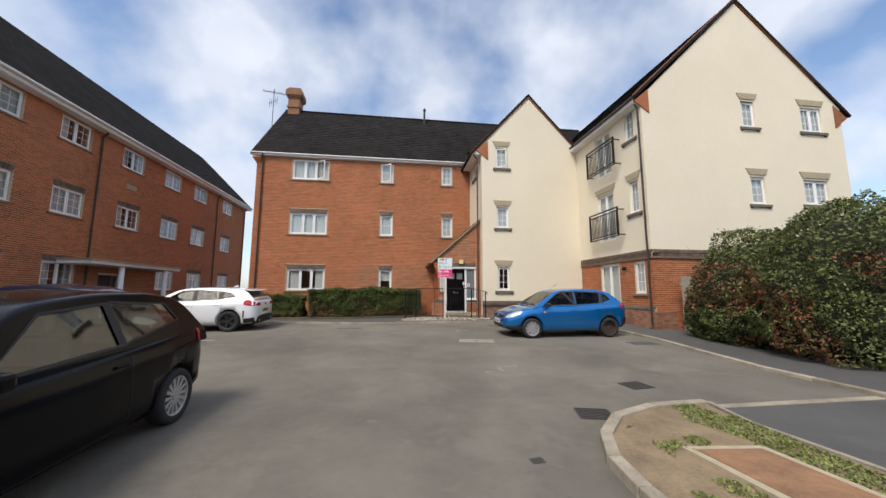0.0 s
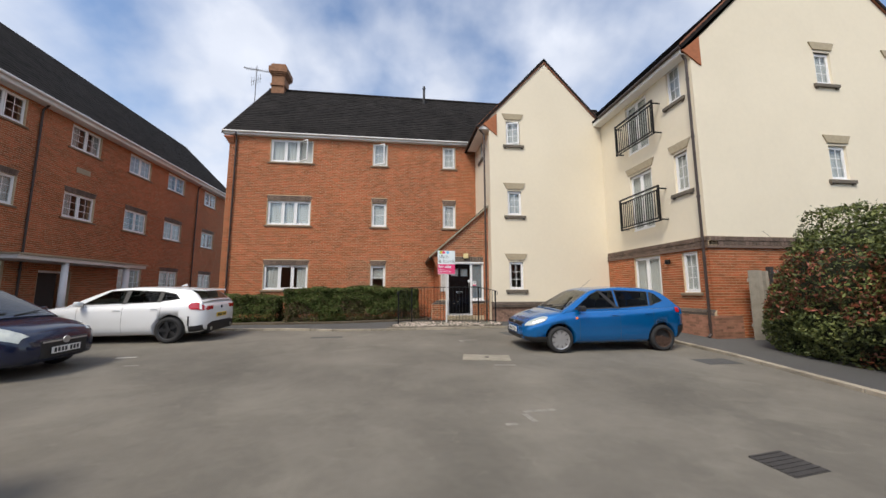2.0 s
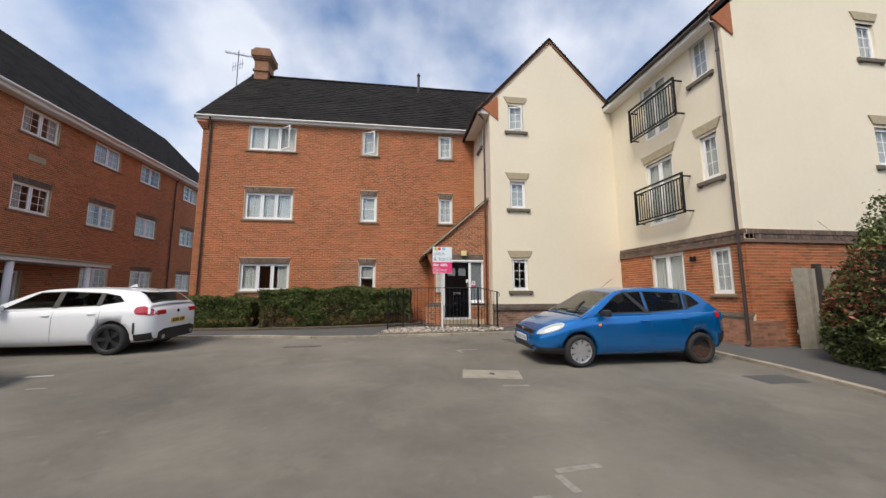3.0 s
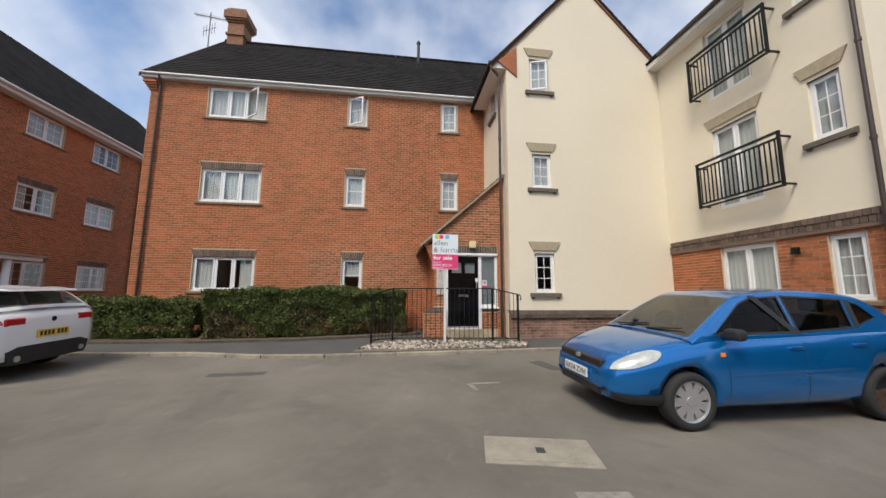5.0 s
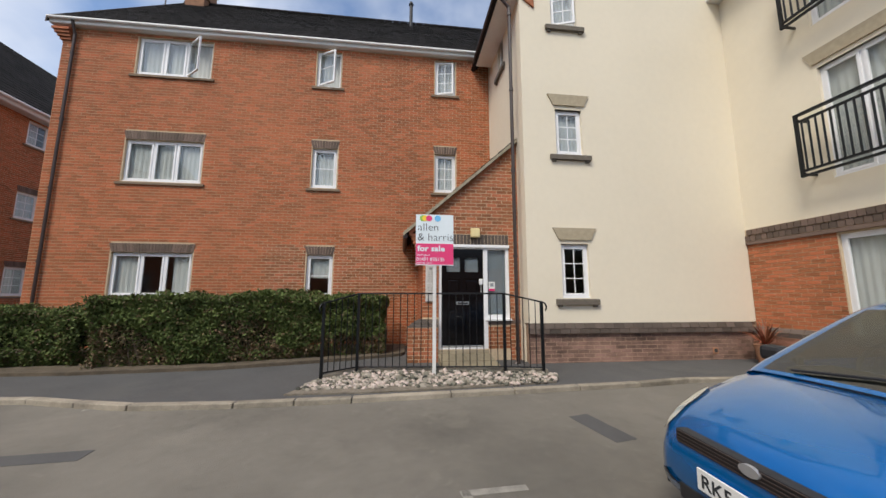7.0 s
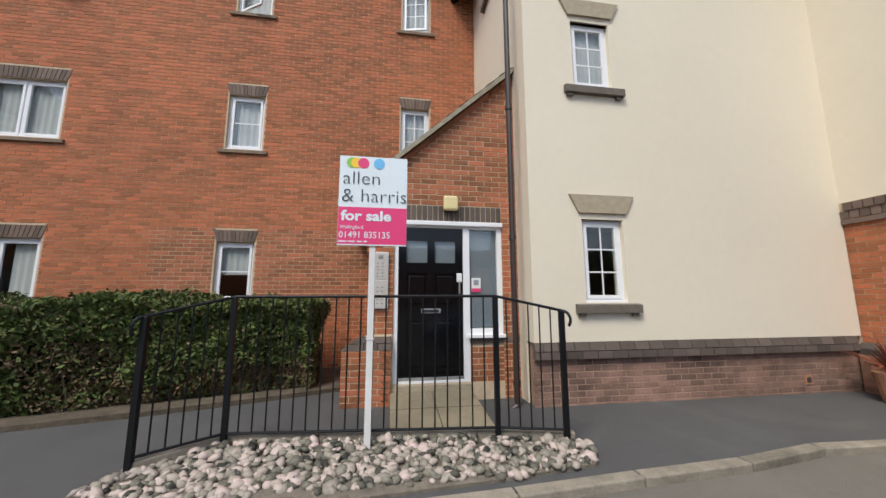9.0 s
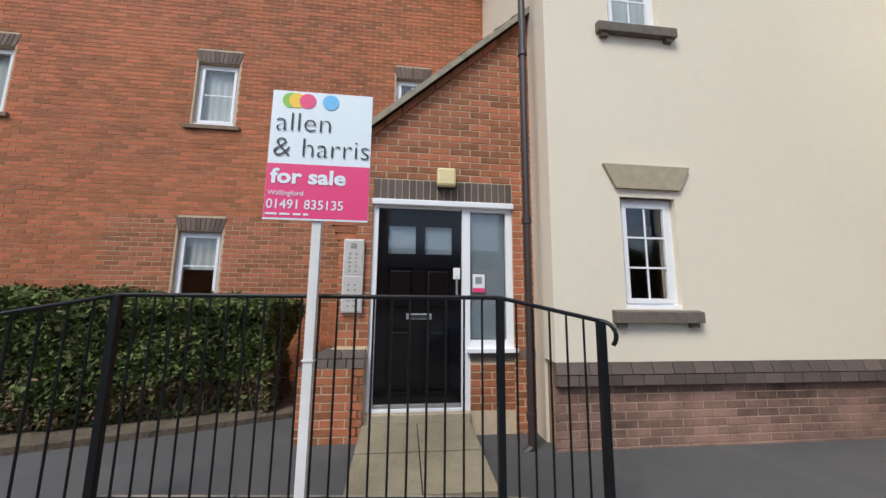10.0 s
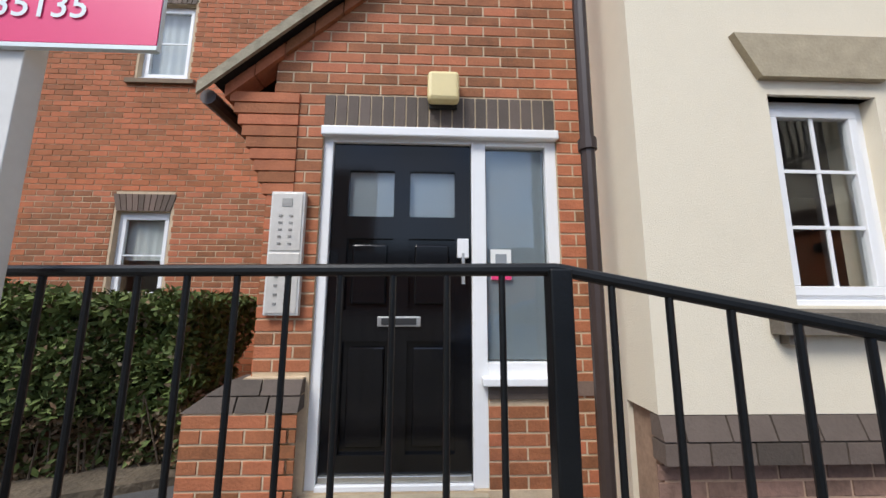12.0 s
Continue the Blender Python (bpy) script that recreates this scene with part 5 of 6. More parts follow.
    for sy in (-0.25, 0.3):
        part("wiper", add_rod(bmesh.new(), (fx0 - 0.03, sy - 0.25, fz0 + 0.05), (fx0 - 0.10, sy + 0.25, fz0 + 0.10), 0.009, 6), M_TRIM, car)
    part("aerial", add_rod(bmesh.new(), (pr[1][0] - 0.15, 0, zr + 0.0), (pr[1][0] - 0.42, 0, zr + 0.20), 0.004, 6), M_TRIM, car)
    # wheels
    for ax in s["axles"]:
        for sy in (1, -1):
            w = new("wheel"); w.parent = car
            bare = s.get("bare") == (ax, sy)
            y0 = sy * (s["w"] - 0.015)
            w.matrix_basis = pose(ax, y0, R, 0, 0, 0 if sy > 0 else 180)
            bm = bmesh.new()
            pf = [(R * 0.70, 0.0), (R * 0.74, 0.015), (R * 0.93, 0.015), (R * 0.985, -0.01), (R, -0.05), (R, -0.15), (R * 0.93, -0.185), (R * 0.6, -0.185)]
            n = 36
            rings = [[bm.verts.new((r * math.cos(k * math.tau / n), y, r * math.sin(k * math.tau / n))) for r, y in pf] for k in range(n)]
            for k in range(n):
                for j in range(len(pf) - 1):
                    bm.faces.new((rings[k][j], rings[k][j + 1], rings[(k + 1) % n][j + 1], rings[(k + 1) % n][j]))
            bmesh.ops.recalc_face_normals(bm, faces=bm.faces)
            part("tyre", bm, M_TYRE, w, smooth=True)
            rm = bmesh.new()
            add_rod(rm, (0, -0.10, 0), (0, -0.06, 0), R * 0.69, 32)
            part("wheel_back", rm, M_TRIM, w)
            rim = bmesh.new()
            for k in range(n):
                a, b = k * math.tau / n, (k + 1) * math.tau / n
                q = [rim.verts.new((r * math.cos(t), y, r * math.sin(t))) for t in (a, b) for r, y in ((R * 0.72, 0.005), (R * 0.66, -0.002), (R * 0.63, -0.05))]
                rim.faces.new((q[0], q[1], q[4], q[3])); rim.faces.new((q[1], q[2], q[5], q[4]))
            for k in range(5 if bare else s["spokes"]):
                a = k * math.tau / s["spokes"]
                bx = bmesh.new()
                hwid = 0.055 if bare else s["spoke_w"]
                vs = [bx.verts.new(p) for p in ((R * 0.10, -0.012, -hwid * 0.6), (R * 0.67, -0.008, -hwid), (R * 0.67, -0.008, hwid), (R * 0.10, -0.012, hwid * 0.6),
                                                (R * 0.10, -0.05, -hwid * 0.6), (R * 0.67, -0.04, -hwid), (R * 0.67, -0.04, hwid), (R * 0.10, -0.05, hwid * 0.6))]
                bmesh.ops.convex_hull(bx, input=bx.verts)
                bx.transform(Matrix.Rotation(a, 4, "Y"))
                me = bpy.data.meshes.new("t"); bx.to_mesh(me); bx.free(); rim.from_mesh(me); bpy.data.meshes.remove(me)
            add_rod(rim, (0, -0.05, 0), (0, -0.002, 0), R * 0.17, 20)
            bmesh.ops.recalc_face_normals(rim, faces=rim.faces)
            part("rim", rim, M_RUSTW if bare else s["rim"], w, "bare rusty steel wheel" if bare else "")
    return car


M_SEAT = material("seat_cloth", (0.06, 0.06, 0.065), 0.95, var=0.1)


def plate(car, x, z, front, text):
    p = part("number_plate", box(-0.26, 0.26, -0.008, 0.004, -0.055, 0.055, 0.003), M_PLW if front else M_PLY, car, "white number plate" if front else "yellow number plate",
             m=pose(x, 0, z, 0, 0, 90 if front else -90))
    if text:
        text_part(text, 0.095, M_INK, p, pose(-0.235, -0.0095, -0.034, 90, 0, 0), 0.0006, bold=0.0015, width=0.46)
    else:
        for i in range(7):
            a = -0.22 + i * 0.062 + (0.03 if i > 3 else 0)
            part("character", box(a, a + 0.042, -0.0105, -0.0085, -0.036, 0.036), M_INK, p)


def details_blue(car, patch, surf, s):
    paint_ = s["paint"]
    f = s["body"][-1][0]
    patch("headlamp", 1.42, 1.90, 6.5, 8.65, M_LENS, 0.012, label="clear headlamp", sub=10, rows=9, oval=0.85)
    patch("rear_lamp", -1.86, -1.70, 6.2, 8.0, M_REDL, 0.008, label="red tail lamp")
    patch("lower_bumper", 1.45, f, 1.5, 3.9, M_TRIM, 0.008, label="black plastic lower bumper", sub=8)
    patch("lower_bumper", -f, -1.72, 1.5, 4.4, M_TRIM, 0.008, sub=6)
    patch("side_strip", -0.85, 0.72, 4.75, 4.95, paint_, 0.008, label="")
    patch("side_repeater", 0.74, 0.80, 5.9, 6.2, M_ORANGE, 0.008, label="amber side lamp", sub=2)
    gr = box(f - 0.09, f - 0.015, -0.46, 0.46, 0.575, 0.655, 0.012)
    g = part("grille", gr, M_TRIM, car, "black upper grille")
    for i in range(4):
        part("slat", box(f - 0.016, f - 0.01, -0.44, 0.44, 0.585 + i * 0.019, 0.590 + i * 0.019), M_PIPE, g)
    bg_ = add_rod(bmesh.new(), (f - 0.02, 0, 0), (f + 0.0, 0, 0), 0.035, 20)
    bg_.transform(Matrix.Diagonal((1, 1.45, 0.75, 1)))
    part("badge", bg_, M_ALLOY, car, "small oval chrome badge", m=pose(0, 0, 0.63))
    part("lower_grille", box(f - 0.05, f + 0.006, -0.43, 0.43, 0.28, 0.37, 0.012), M_TRIM, car)
    for sy in (-1, 1):
        part("fog_vent", box(f - 0.2, f - 0.04, sy * 0.50, sy * 0.585, 0.28, 0.36, 0.01), M_TRIM, car)
    plate(car, f + 0.03, 0.47, True, "RK54 ZVH")
    plate(car, -f - 0.012, 0.75, False, "")


def details_white(car, patch, surf, s):
    r = s["body"][0][0]
    patch("headlamp", 1.80, 2.10, 6.2, 8.1, M_LENS, 0.006, rows=9, oval=0.8)
    patch("rear_lamp", -2.14, -1.76, 5.8, 7.05, M_REDL, 0.008, label="red tail lamp", sub=8, rows=8, oval=0.7)
    patch("side_skirt", -0.95, 0.98, 1.6, 3.1, M_WHITEP, 0.014)
    patch("rear_diffuser", -2.10, -1.78, 1.5, 3.6, M_TRIM, 0.012, label="black rear diffuser", sub=6)
    patch("bumper_vent", -1.80, -1.76, 3.7, 5.0, M_TRIM, 0.010, sub=2)
    part("diffuser", prism([(-0.66, 0.44), (-0.5, 0.5), (0.5, 0.5), (0.66, 0.44), (0.60, 0.25), (-0.60, 0.25)], r - 0.015, r + 0.12, "x"), M_TRIM, car)
    for sy in (-1, 1):
        part("exhaust_tip", add_rod(bmesh.new(), (r - 0.03, sy * 0.52, 0.33), (r + 0.12, sy * 0.52, 0.33), 0.045, 16), M_STEEL, car)
        part("tail_lamp_end", box(r - 0.002, r + 0.08, sy * 0.42, sy * 0.71, 0.81, 0.925, 0.02), M_REDL, car)
    part("spoiler", prism([(-2.0, 1.315), (-1.66, 1.335), (-1.66, 1.375), (-1.98, 1.345)], -0.54, 0.54), M_WHITEP, car)
    part("badge", add_rod(bmesh.new(), (r - 0.01, 0, 0.87), (r + 0.02, 0, 0.87), 0.04, 18), M_NAVYP, car)
    part("shark_fin", prism([(-1.25, 1.43), (-1.05, 1.43), (-1.22, 1.50)], -0.02, 0.02), M_WHITEP, car)
    plate(car, r - 0.012, 0.66, False, "")


def details_dark(car, patch, surf, s):
    r = s["body"][0][0]
    patch("headlamp", 1.55, 1.90, 6.4, 9.0, M_LENS, 0.008)
    patch("rear_lamp", -1.93, -1.72, 6.0, 8.2, M_REDL, 0.008, label="red tail lamp")
    patch("lower_bumper", -1.99, -1.66, 1.5, 3.4, M_TRIM, 0.006)
    
    f = s["body"][-1][0]
    part("grille", box(f - 0.03, f + 0.012, -0.42, 0.42, 0.30, 0.60, 0.02), M_TRIM, car)
    part("badge_bar", box(f + 0.01, f + 0.022, -0.40, 0.40, 0.555, 0.58), M_ALLOY, car)
    part("badge", add_rod(bmesh.new(), (f + 0.01, 0, 0.57), (f + 0.03, 0, 0.57), 0.06, 20), M_ALLOY, car)
    plate(car, f + 0.03, 0.42, True, "")
    plate(car, r - 0.012, 0.80, False, "")


BLUE = dict(bare=(-1.33, 1), paint=M_BLUEP, w=0.84, tyre=0.295, axles=(1.16, -1.33), belt=0.93, roof=1.43, wb=0.775, wr=0.56, spokes=9, spoke_w=0.048, rim=M_ALLOY, mirror=M_TRIM,
            body=[(-1.96, 0.46, 0.62, 0.84, 0.86), (-1.93, 0.36, 0.72, 0.94, 0.95), (-1.78, 0.27, 0.80, 1.0, 1.01), (-1.2, 0.2, 0.838, 0.97, 0.98), (0, 0.19, 0.84, 0.93, 0.94), (0.9, 0.19, 0.84, 0.90, 0.92),
                  (1.2, 0.2, 0.832, 0.84, 0.91), (1.5, 0.21, 0.80, 0.75, 0.84), (1.72, 0.22, 0.74, 0.67, 0.76), (1.86, 0.24, 0.66, 0.62, 0.68), (1.93, 0.27, 0.59, 0.57, 0.60), (1.96, 0.34, 0.52, 0.52, 0.53)],
            cabin=[(1.08, 0.91), (0.36, 1.355), (0.1, 1.42), (-0.5, 1.455), (-1.05, 1.435), (-1.46, 1.37), (-1.86, 0.99)],
            windows=[[(0.79, 0.965), (-0.24, 0.985), (-0.24, 1.375), (0.14, 1.355), (0.32, 1.29)], [(-0.30, 0.985), (-1.06, 1.03), (-1.12, 1.345), (-0.30, 1.38)], [(-1.15, 1.05), (-1.46, 1.14), (-1.32, 1.29), (-1.18, 1.33)]],
            seams=(0.70, -0.28, -1.12), handles=(-0.14, -0.98), details=details_blue)
WHITE = dict(paint=M_WHITEP, w=0.90, tyre=0.33, axles=(1.33, -1.34), belt=0.95, roof=1.41, wb=0.83, wr=0.60, spokes=5, spoke_w=0.045, rim=M_DALLOY, mirror=M_WHITEP,
             body=[(-2.16, 0.42, 0.68, 0.88, 0.89), (-2.12, 0.30, 0.79, 0.96, 0.97), (-1.95, 0.24, 0.86, 1.04, 1.05), (-1.3, 0.2, 0.90, 1.0, 1.01), (0, 0.18, 0.895, 0.95, 0.96), (0.9, 0.18, 0.90, 0.91, 0.94),
                   (1.3, 0.19, 0.895, 0.86, 0.93), (1.75, 0.2, 0.86, 0.76, 0.86), (2.0, 0.22, 0.77, 0.68, 0.76), (2.11, 0.25, 0.66, 0.62, 0.66), (2.16, 0.32, 0.56, 0.55, 0.56)],
             cabin=[(1.10, 0.93), (0.32, 1.33), (0.05, 1.385), (-0.5, 1.41), (-1.2, 1.39), (-1.75, 1.33), (-2.06, 1.03)],
             windows=[[(0.72, 0.98), (-0.20, 1.01), (-0.20, 1.33), (0.18, 1.31)], [(-0.27, 1.01), (-1.0, 1.04), (-1.0, 1.30), (-0.27, 1.335)], [(-1.06, 1.05), (-1.5, 1.12), (-1.36, 1.24), (-1.06, 1.295)]],
             seams=(0.78, -0.24, -1.12), handles=(-0.10, -0.96), details=details_white)
DARK = dict(side_glass=CLEARSIDE, paint=M_BLACKP, w=0.86, tyre=0.31, axles=(1.22, -1.29), belt=0.96, roof=1.50, wb=0.80, wr=0.57, spokes=14, spoke_w=0.022, rim=M_ALLOY, mirror=M_BLACKP,
            body=[(-2.0, 0.44, 0.64, 0.86, 0.88), (-1.96, 0.34, 0.74, 0.96, 0.97), (-1.78, 0.26, 0.82, 1.04, 1.05), (-1.2, 0.2, 0.858, 1.0, 1.01), (0, 0.19, 0.86, 0.95, 0.96), (0.9, 0.19, 0.86, 0.92, 0.94),
                  (1.25, 0.2, 0.85, 0.86, 0.92), (1.6, 0.21, 0.81, 0.77, 0.85), (1.85, 0.22, 0.72, 0.69, 0.75), (1.95, 0.25, 0.62, 0.62, 0.64), (2.0, 0.32, 0.54, 0.55, 0.56)],
            cabin=[(1.15, 0.93), (0.38, 1.41), (0.1, 1.49), (-0.5, 1.54), (-1.15, 1.515), (-1.62, 1.43), (-1.95, 1.02)],
            windows=[[(0.68, 0.99), (-0.48, 1.03), (-0.45, 1.43), (0.18, 1.39)], [(-0.54, 1.035), (-1.44, 1.18), (-1.30, 1.38), (-0.53, 1.44)]],
            seams=(0.74, -0.54), handles=(-0.40,), details=details_dark)
NAVY = dict(DARK, side_glass=SIDEGLASS, paint=M_NAVYP, mirror=M_NAVYP, spokes=7, spoke_w=0.025)


def gz_pose(x, y, rz):
    sl = math.degrees(math.atan((ground_z(y + 0.5) - ground_z(y - 0.5))))
    c = math.cos(radians(rz)); sn = math.sin(radians(rz))
    return pose(x, y, ground_z(y), sl, 0, 0) @ pose(0, 0, 0, 0, 0, rz)


build_car(gz_pose(5.62, 10.66, 180), "blue five-door hatchback with black trim parked before the cream wing", BLUE)
build_car(gz_pose(-6.30, 12.98, 180), "white five-door hatchback with dark wheels parked by the low hedge", WHITE)
build_car(gz_pose(-2.98, 3.22, -90), "black three-door hatchback with silver wheels parked beside the lane", DARK)
build_car(gz_pose(-6.95, 9.35, 0), "navy blue hatchback parked nose out beside the white car", NAVY)


# ---- planting ----
def leaves(name, pts, mat, parent, size, rng, label="", up=0.3, kind="stuff"):
    P = np.array(pts)
    n = len(P)
    a = rng.normal(size=(n, 3)); a /= np.linalg.norm(a, axis=1)[:, None]
    b = rng.normal(size=(n, 3)); b -= a * (a * b).sum(1)[:, None]; b /= np.linalg.norm(b, axis=1)[:, None]
    c = np.cross(a, b)
    sz = size * rng.uniform(0.6, 1.3, n)[:, None]
    q = np.stack([P - a * sz, P + b * sz * 0.45 + c * sz * 0.15, P + a * sz, P - b * sz * 0.45 + c * sz * 0.15], 1).reshape(-1, 3)
    me = bpy.data.meshes.new(name)
    me.vertices.add(4 * n); me.vertices.foreach_set("co", q.ravel())
    me.loops.add(4 * n); me.loops.foreach_set("vertex_index", np.arange(4 * n))
    me.polygons.add(n); me.polygons.foreach_set("loop_start", np.arange(0, 4 * n, 4)); me.polygons.foreach_set("loop_total", np.full(n, 4))
    me.materials.append(mat)
    me.update(calc_edges=True)
    ob = new(name, me)
    ob.parent = parent
    return tagged(ob, label=label, kind=kind)


def hedge(x0, x1, y0, y1, z0, z1, n, seed, label, bare=0.35, skew=0.0):
    """skew: how far the front face turns away from its first corner to its last."""
    face_y = lambda x: y0 + skew * ((x - x0) / (x1 - x0)) ** 1.4 if x > x0 else y0

    rng = np.random.default_rng(seed)
    h = thing("hedge", pose(0, 0, 0), label, "hedge", "clipped hedges")
    pts, brown = [], []
    L = x1 - x0
    for k in range(n):
        t = rng.random()
        face = rng.choice(4, p=[0.5, 0.32, 0.09, 0.09])
        x, z = x0 + L * t, z0 + (z1 - z0) * rng.random()
        yf = face_y(x)
        if face == 0: p = [x, yf, z]
        elif face == 1: p = [x, yf + (y1 - yf) * rng.random(), z1]
        elif face == 2: p = [x0, y0 + (y1 - y0) * rng.random(), z]
        else: p = [x1, y0 + skew + (y1 - y0 - skew) * rng.random(), z]
        nz = noise.noise(Vector((p[0] * 1.3, p[1] * 1.3, p[2] * 1.3 + seed))) * 0.16 + noise.noise(Vector(p) * 4) * 0.09
        dp = abs(rng.normal()) * 0.06
        c = Vector(((x0 + x1) / 2, (y0 + y1) / 2, (z0 + z1) / 2))
        rnd = 0.16 * (abs(p[2] - c.z) / (z1 - c.z)) ** 5 * (face == 0)
        if face == 1: nz -= 0.12 * max(0.0, 1 - min(p[0] - x0, x1 - p[0]) / 0.4) ** 2
        if face == 0: p[1] += -nz + dp + rnd + 0.04
        elif face == 1: p[2] += nz - dp + 0.02 * rng.normal()
        elif face == 2: p[0] += -nz + dp
        else: p[0] += nz - dp
        hgt = (p[2] - z0) / (z1 - z0)
        thin = noise.noise(Vector((p[0] * 0.9, 0, p[2] * 1.2 + 3 + seed)))
        bx = bare + 0.4 * min(1.0, max(0.0, p[0] - 0.1)) * (skew > 0)
        if face != 1 and hgt < bx + 0.35 and thin > 0.06 - (bx - hgt) * 0.8 and rng.random() < 0.75:
            if rng.random() < 0.55: brown.append(p)
            continue
        (pts if rng.random() < 0.84 else brown).append(p)
    # solid core whose near-black colour stands in for shade inside the hedge
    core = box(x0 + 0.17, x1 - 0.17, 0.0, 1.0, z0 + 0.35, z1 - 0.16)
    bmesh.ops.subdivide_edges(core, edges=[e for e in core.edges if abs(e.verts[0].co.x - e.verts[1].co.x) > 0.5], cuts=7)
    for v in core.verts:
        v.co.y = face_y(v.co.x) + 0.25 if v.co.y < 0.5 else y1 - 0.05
    part("inner_growth", core, M_SHADECORE, h)
    leaves("foliage", pts, M_LEAF, h, 0.036, rng)
    leaves("dead_foliage", brown, M_LEAFB, h, 0.028, rng)
    tw = bmesh.new()
    for k in range(int(L * 22)):
        x = x0 + L * rng.random()
        y = face_y(x) + 0.08 + 0.3 * rng.random()
        add_rod(tw, (x, y + 0.1, z0 - 0.02), (x + rng.normal() * 0.12, y + rng.normal() * 0.05, z0 + 0.5 + 0.4 * rng.random()), 0.008, 5, 0.004)
    part("stem", tw, M_TWIG, h, kind="stuff")
    return h


# near-black green: shade deep among the leaves, put into the colour
M_SHADECORE = material("painted_shade", (0.018, 0.022, 0.009), 1.0, var=0.3, scale=20, bump=0.03, bscale=25)
hedge(-3.35, 1.62, 15.68, 17.75, 0.60, 1.90, 70000, 1, "clipped green hedge with bare brown stems under the brick front", skew=1.05)
hedge(-8.6, -3.72, 15.98, 17.4, 0.60, 1.62, 34000, 2, "lower clipped green hedge beside the car park", bare=0.1)
bed = slab("bed", [(-8.8, 15.72), (-3.3, 15.5), (-1.2, 15.72), (0.1, 16.1), (1.0, 16.4), (2.02, 16.8), (2.1, 17.0), (2.1, 18.3), (-8.8, 18.3)], PAVE_H + 0.03, M_SOILD, "bare soil under the hedges")

rng = np.random.default_rng(5)
bush = thing("bush", pose(0, 0, 0), "large rounded evergreen bush with patches of red leaves", "bush")
blobs = [((10.7, 8.05, 1.5), (2.0, 1.8, 1.95)), ((10.9, 6.2, 1.6), (2.35, 1.9, 2.15)), ((12.6, 7.6, 1.6), (2.3, 2.2, 2.3)), ((13.2, 4.9, 1.6), (2.6, 1.6, 2.35)), ((10.0, 8.9, 1.2), (0.95, 0.9, 1.5)), ((15.5, 6.5, 1.8), (2.5, 2.5, 2.6))]
green, red = [], []
for (c, r), cnt in zip(blobs, (44000, 52000, 24000, 24000, 12000, 9000)):
    d = rng.normal(size=(cnt, 3)); d /= np.linalg.norm(d, axis=1)[:, None]
    for v in d:
        p = Vector(c) + Vector((v[0] * r[0], v[1] * r[1], v[2] * r[2]))
        k = 1 + noise.noise(p * 1.1) * 0.18 + noise.noise(p * 3.5) * 0.12 - abs(rng.normal()) * 0.035
        if v[2] > 0.1 and rng.random() < 0.05: k += rng.random() * 0.07
        p = Vector(c) + Vector((v[0] * r[0], v[1] * r[1], v[2] * r[2])) * k
        if p.z < 0.38:
            continue
        ok = True
        for c2, r2 in blobs:
            if c2 != c and sum(((p[i] - c2[i]) / r2[i]) ** 2 for i in range(3)) < 0.7:
                ok = False
                break
        if not ok: continue
        isred = noise.noise(p * 0.7 + Vector((3, 1, 7))) > -0.02 and p.z < 2.6 and rng.random() < 0.5
        (red if isred else green).append(p[:])
leaves("foliage", green, M_BUSH, bush, 0.042, rng)
leaves("red_foliage", red, M_BUSHR, bush, 0.04, rng, "red-brown leaves")
# dark solids that paint the shade showing between the bush leaves
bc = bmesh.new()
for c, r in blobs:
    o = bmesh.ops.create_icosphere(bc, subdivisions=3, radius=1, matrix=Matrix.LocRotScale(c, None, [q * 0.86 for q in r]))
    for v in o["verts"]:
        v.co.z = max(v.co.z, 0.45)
part("inner_growth", bc, M_SHADECORE, bush)
tb = bmesh.new()
for k in range(90):
    x, y = 8.6 + rng.random() * 3.0, 5.0 + rng.random() * 4
    z = 2.6 + rng.random() * 0.5
    add_rod(tb, (x + 1.2, y + 0.3, z - 0.6), (x + rng.normal() * 0.15 + 0.4, y + rng.normal() * 0.2, z + 0.35 * rng.random()), 0.008, 5, 0.003)
part("branches", tb, M_TWIG, bush, kind="stuff")
trunk = part("trunk", add_rod(bmesh.new(), (10.8, 6.8, 0.3), (10.9, 6.9, 1.5), 0.12, 10, 0.08), M_TWIG, bush)

# grass on the bed
rng = np.random.default_rng(9)
gp = []
while len(gp) < 9000:
    x, y = 2.5 + 2.1 * rng.random(), -1.0 + 5.1 * rng.random()
    edge = x > 3.9 + 0.25 * noise.noise(Vector((x, y, 0)) * 1.5) or (y < 3.2 and 2.95 < x < 3.25 and noise.noise(Vector((x * 2, y * 2, 0))) > -0.1) or noise.noise(Vector((x, y, 4)) * 2.2) > 0.32
    lim = 4.45 if y < 3.7 else 4.3
    if x > lim or (y > 3.4 and (x < 2.7 + (y - 3.4) * 1.6)) or not edge: continue
    if 3.2 < x < 4.0 and y < 3.0 - 0.08: 
        continue
    gp.append((x, y, ground_z(y) + 0.085))
gsh = thing("grass", pose(0, 0, 0), "short patchy grass on the soil bed", "grass", kind="stuff")
leaves("blades", gp, M_GRASS, gsh, 0.02, rng)
cov = thing("inspection_cover", pose(0, 0, 0), "rusty brown cover in a pale concrete surround on the bed", "cover")
zc_ = ground_z(2.9) + 0.075
part("surround", prism([(3.16, 3.06), (3.96, 2.97), (4.02, 1.2), (3.22, 1.2)], zc_ - 0.1, zc_ + 0.02, "z"), M_STONE, cov, "pale concrete surround")
part("lid", prism([(3.24, 2.97), (3.88, 2.90), (3.94, 1.3), (3.30, 1.3)], zc_ + 0.0, zc_ + 0.026, "z"), M_RUST, cov, "rusty lid")


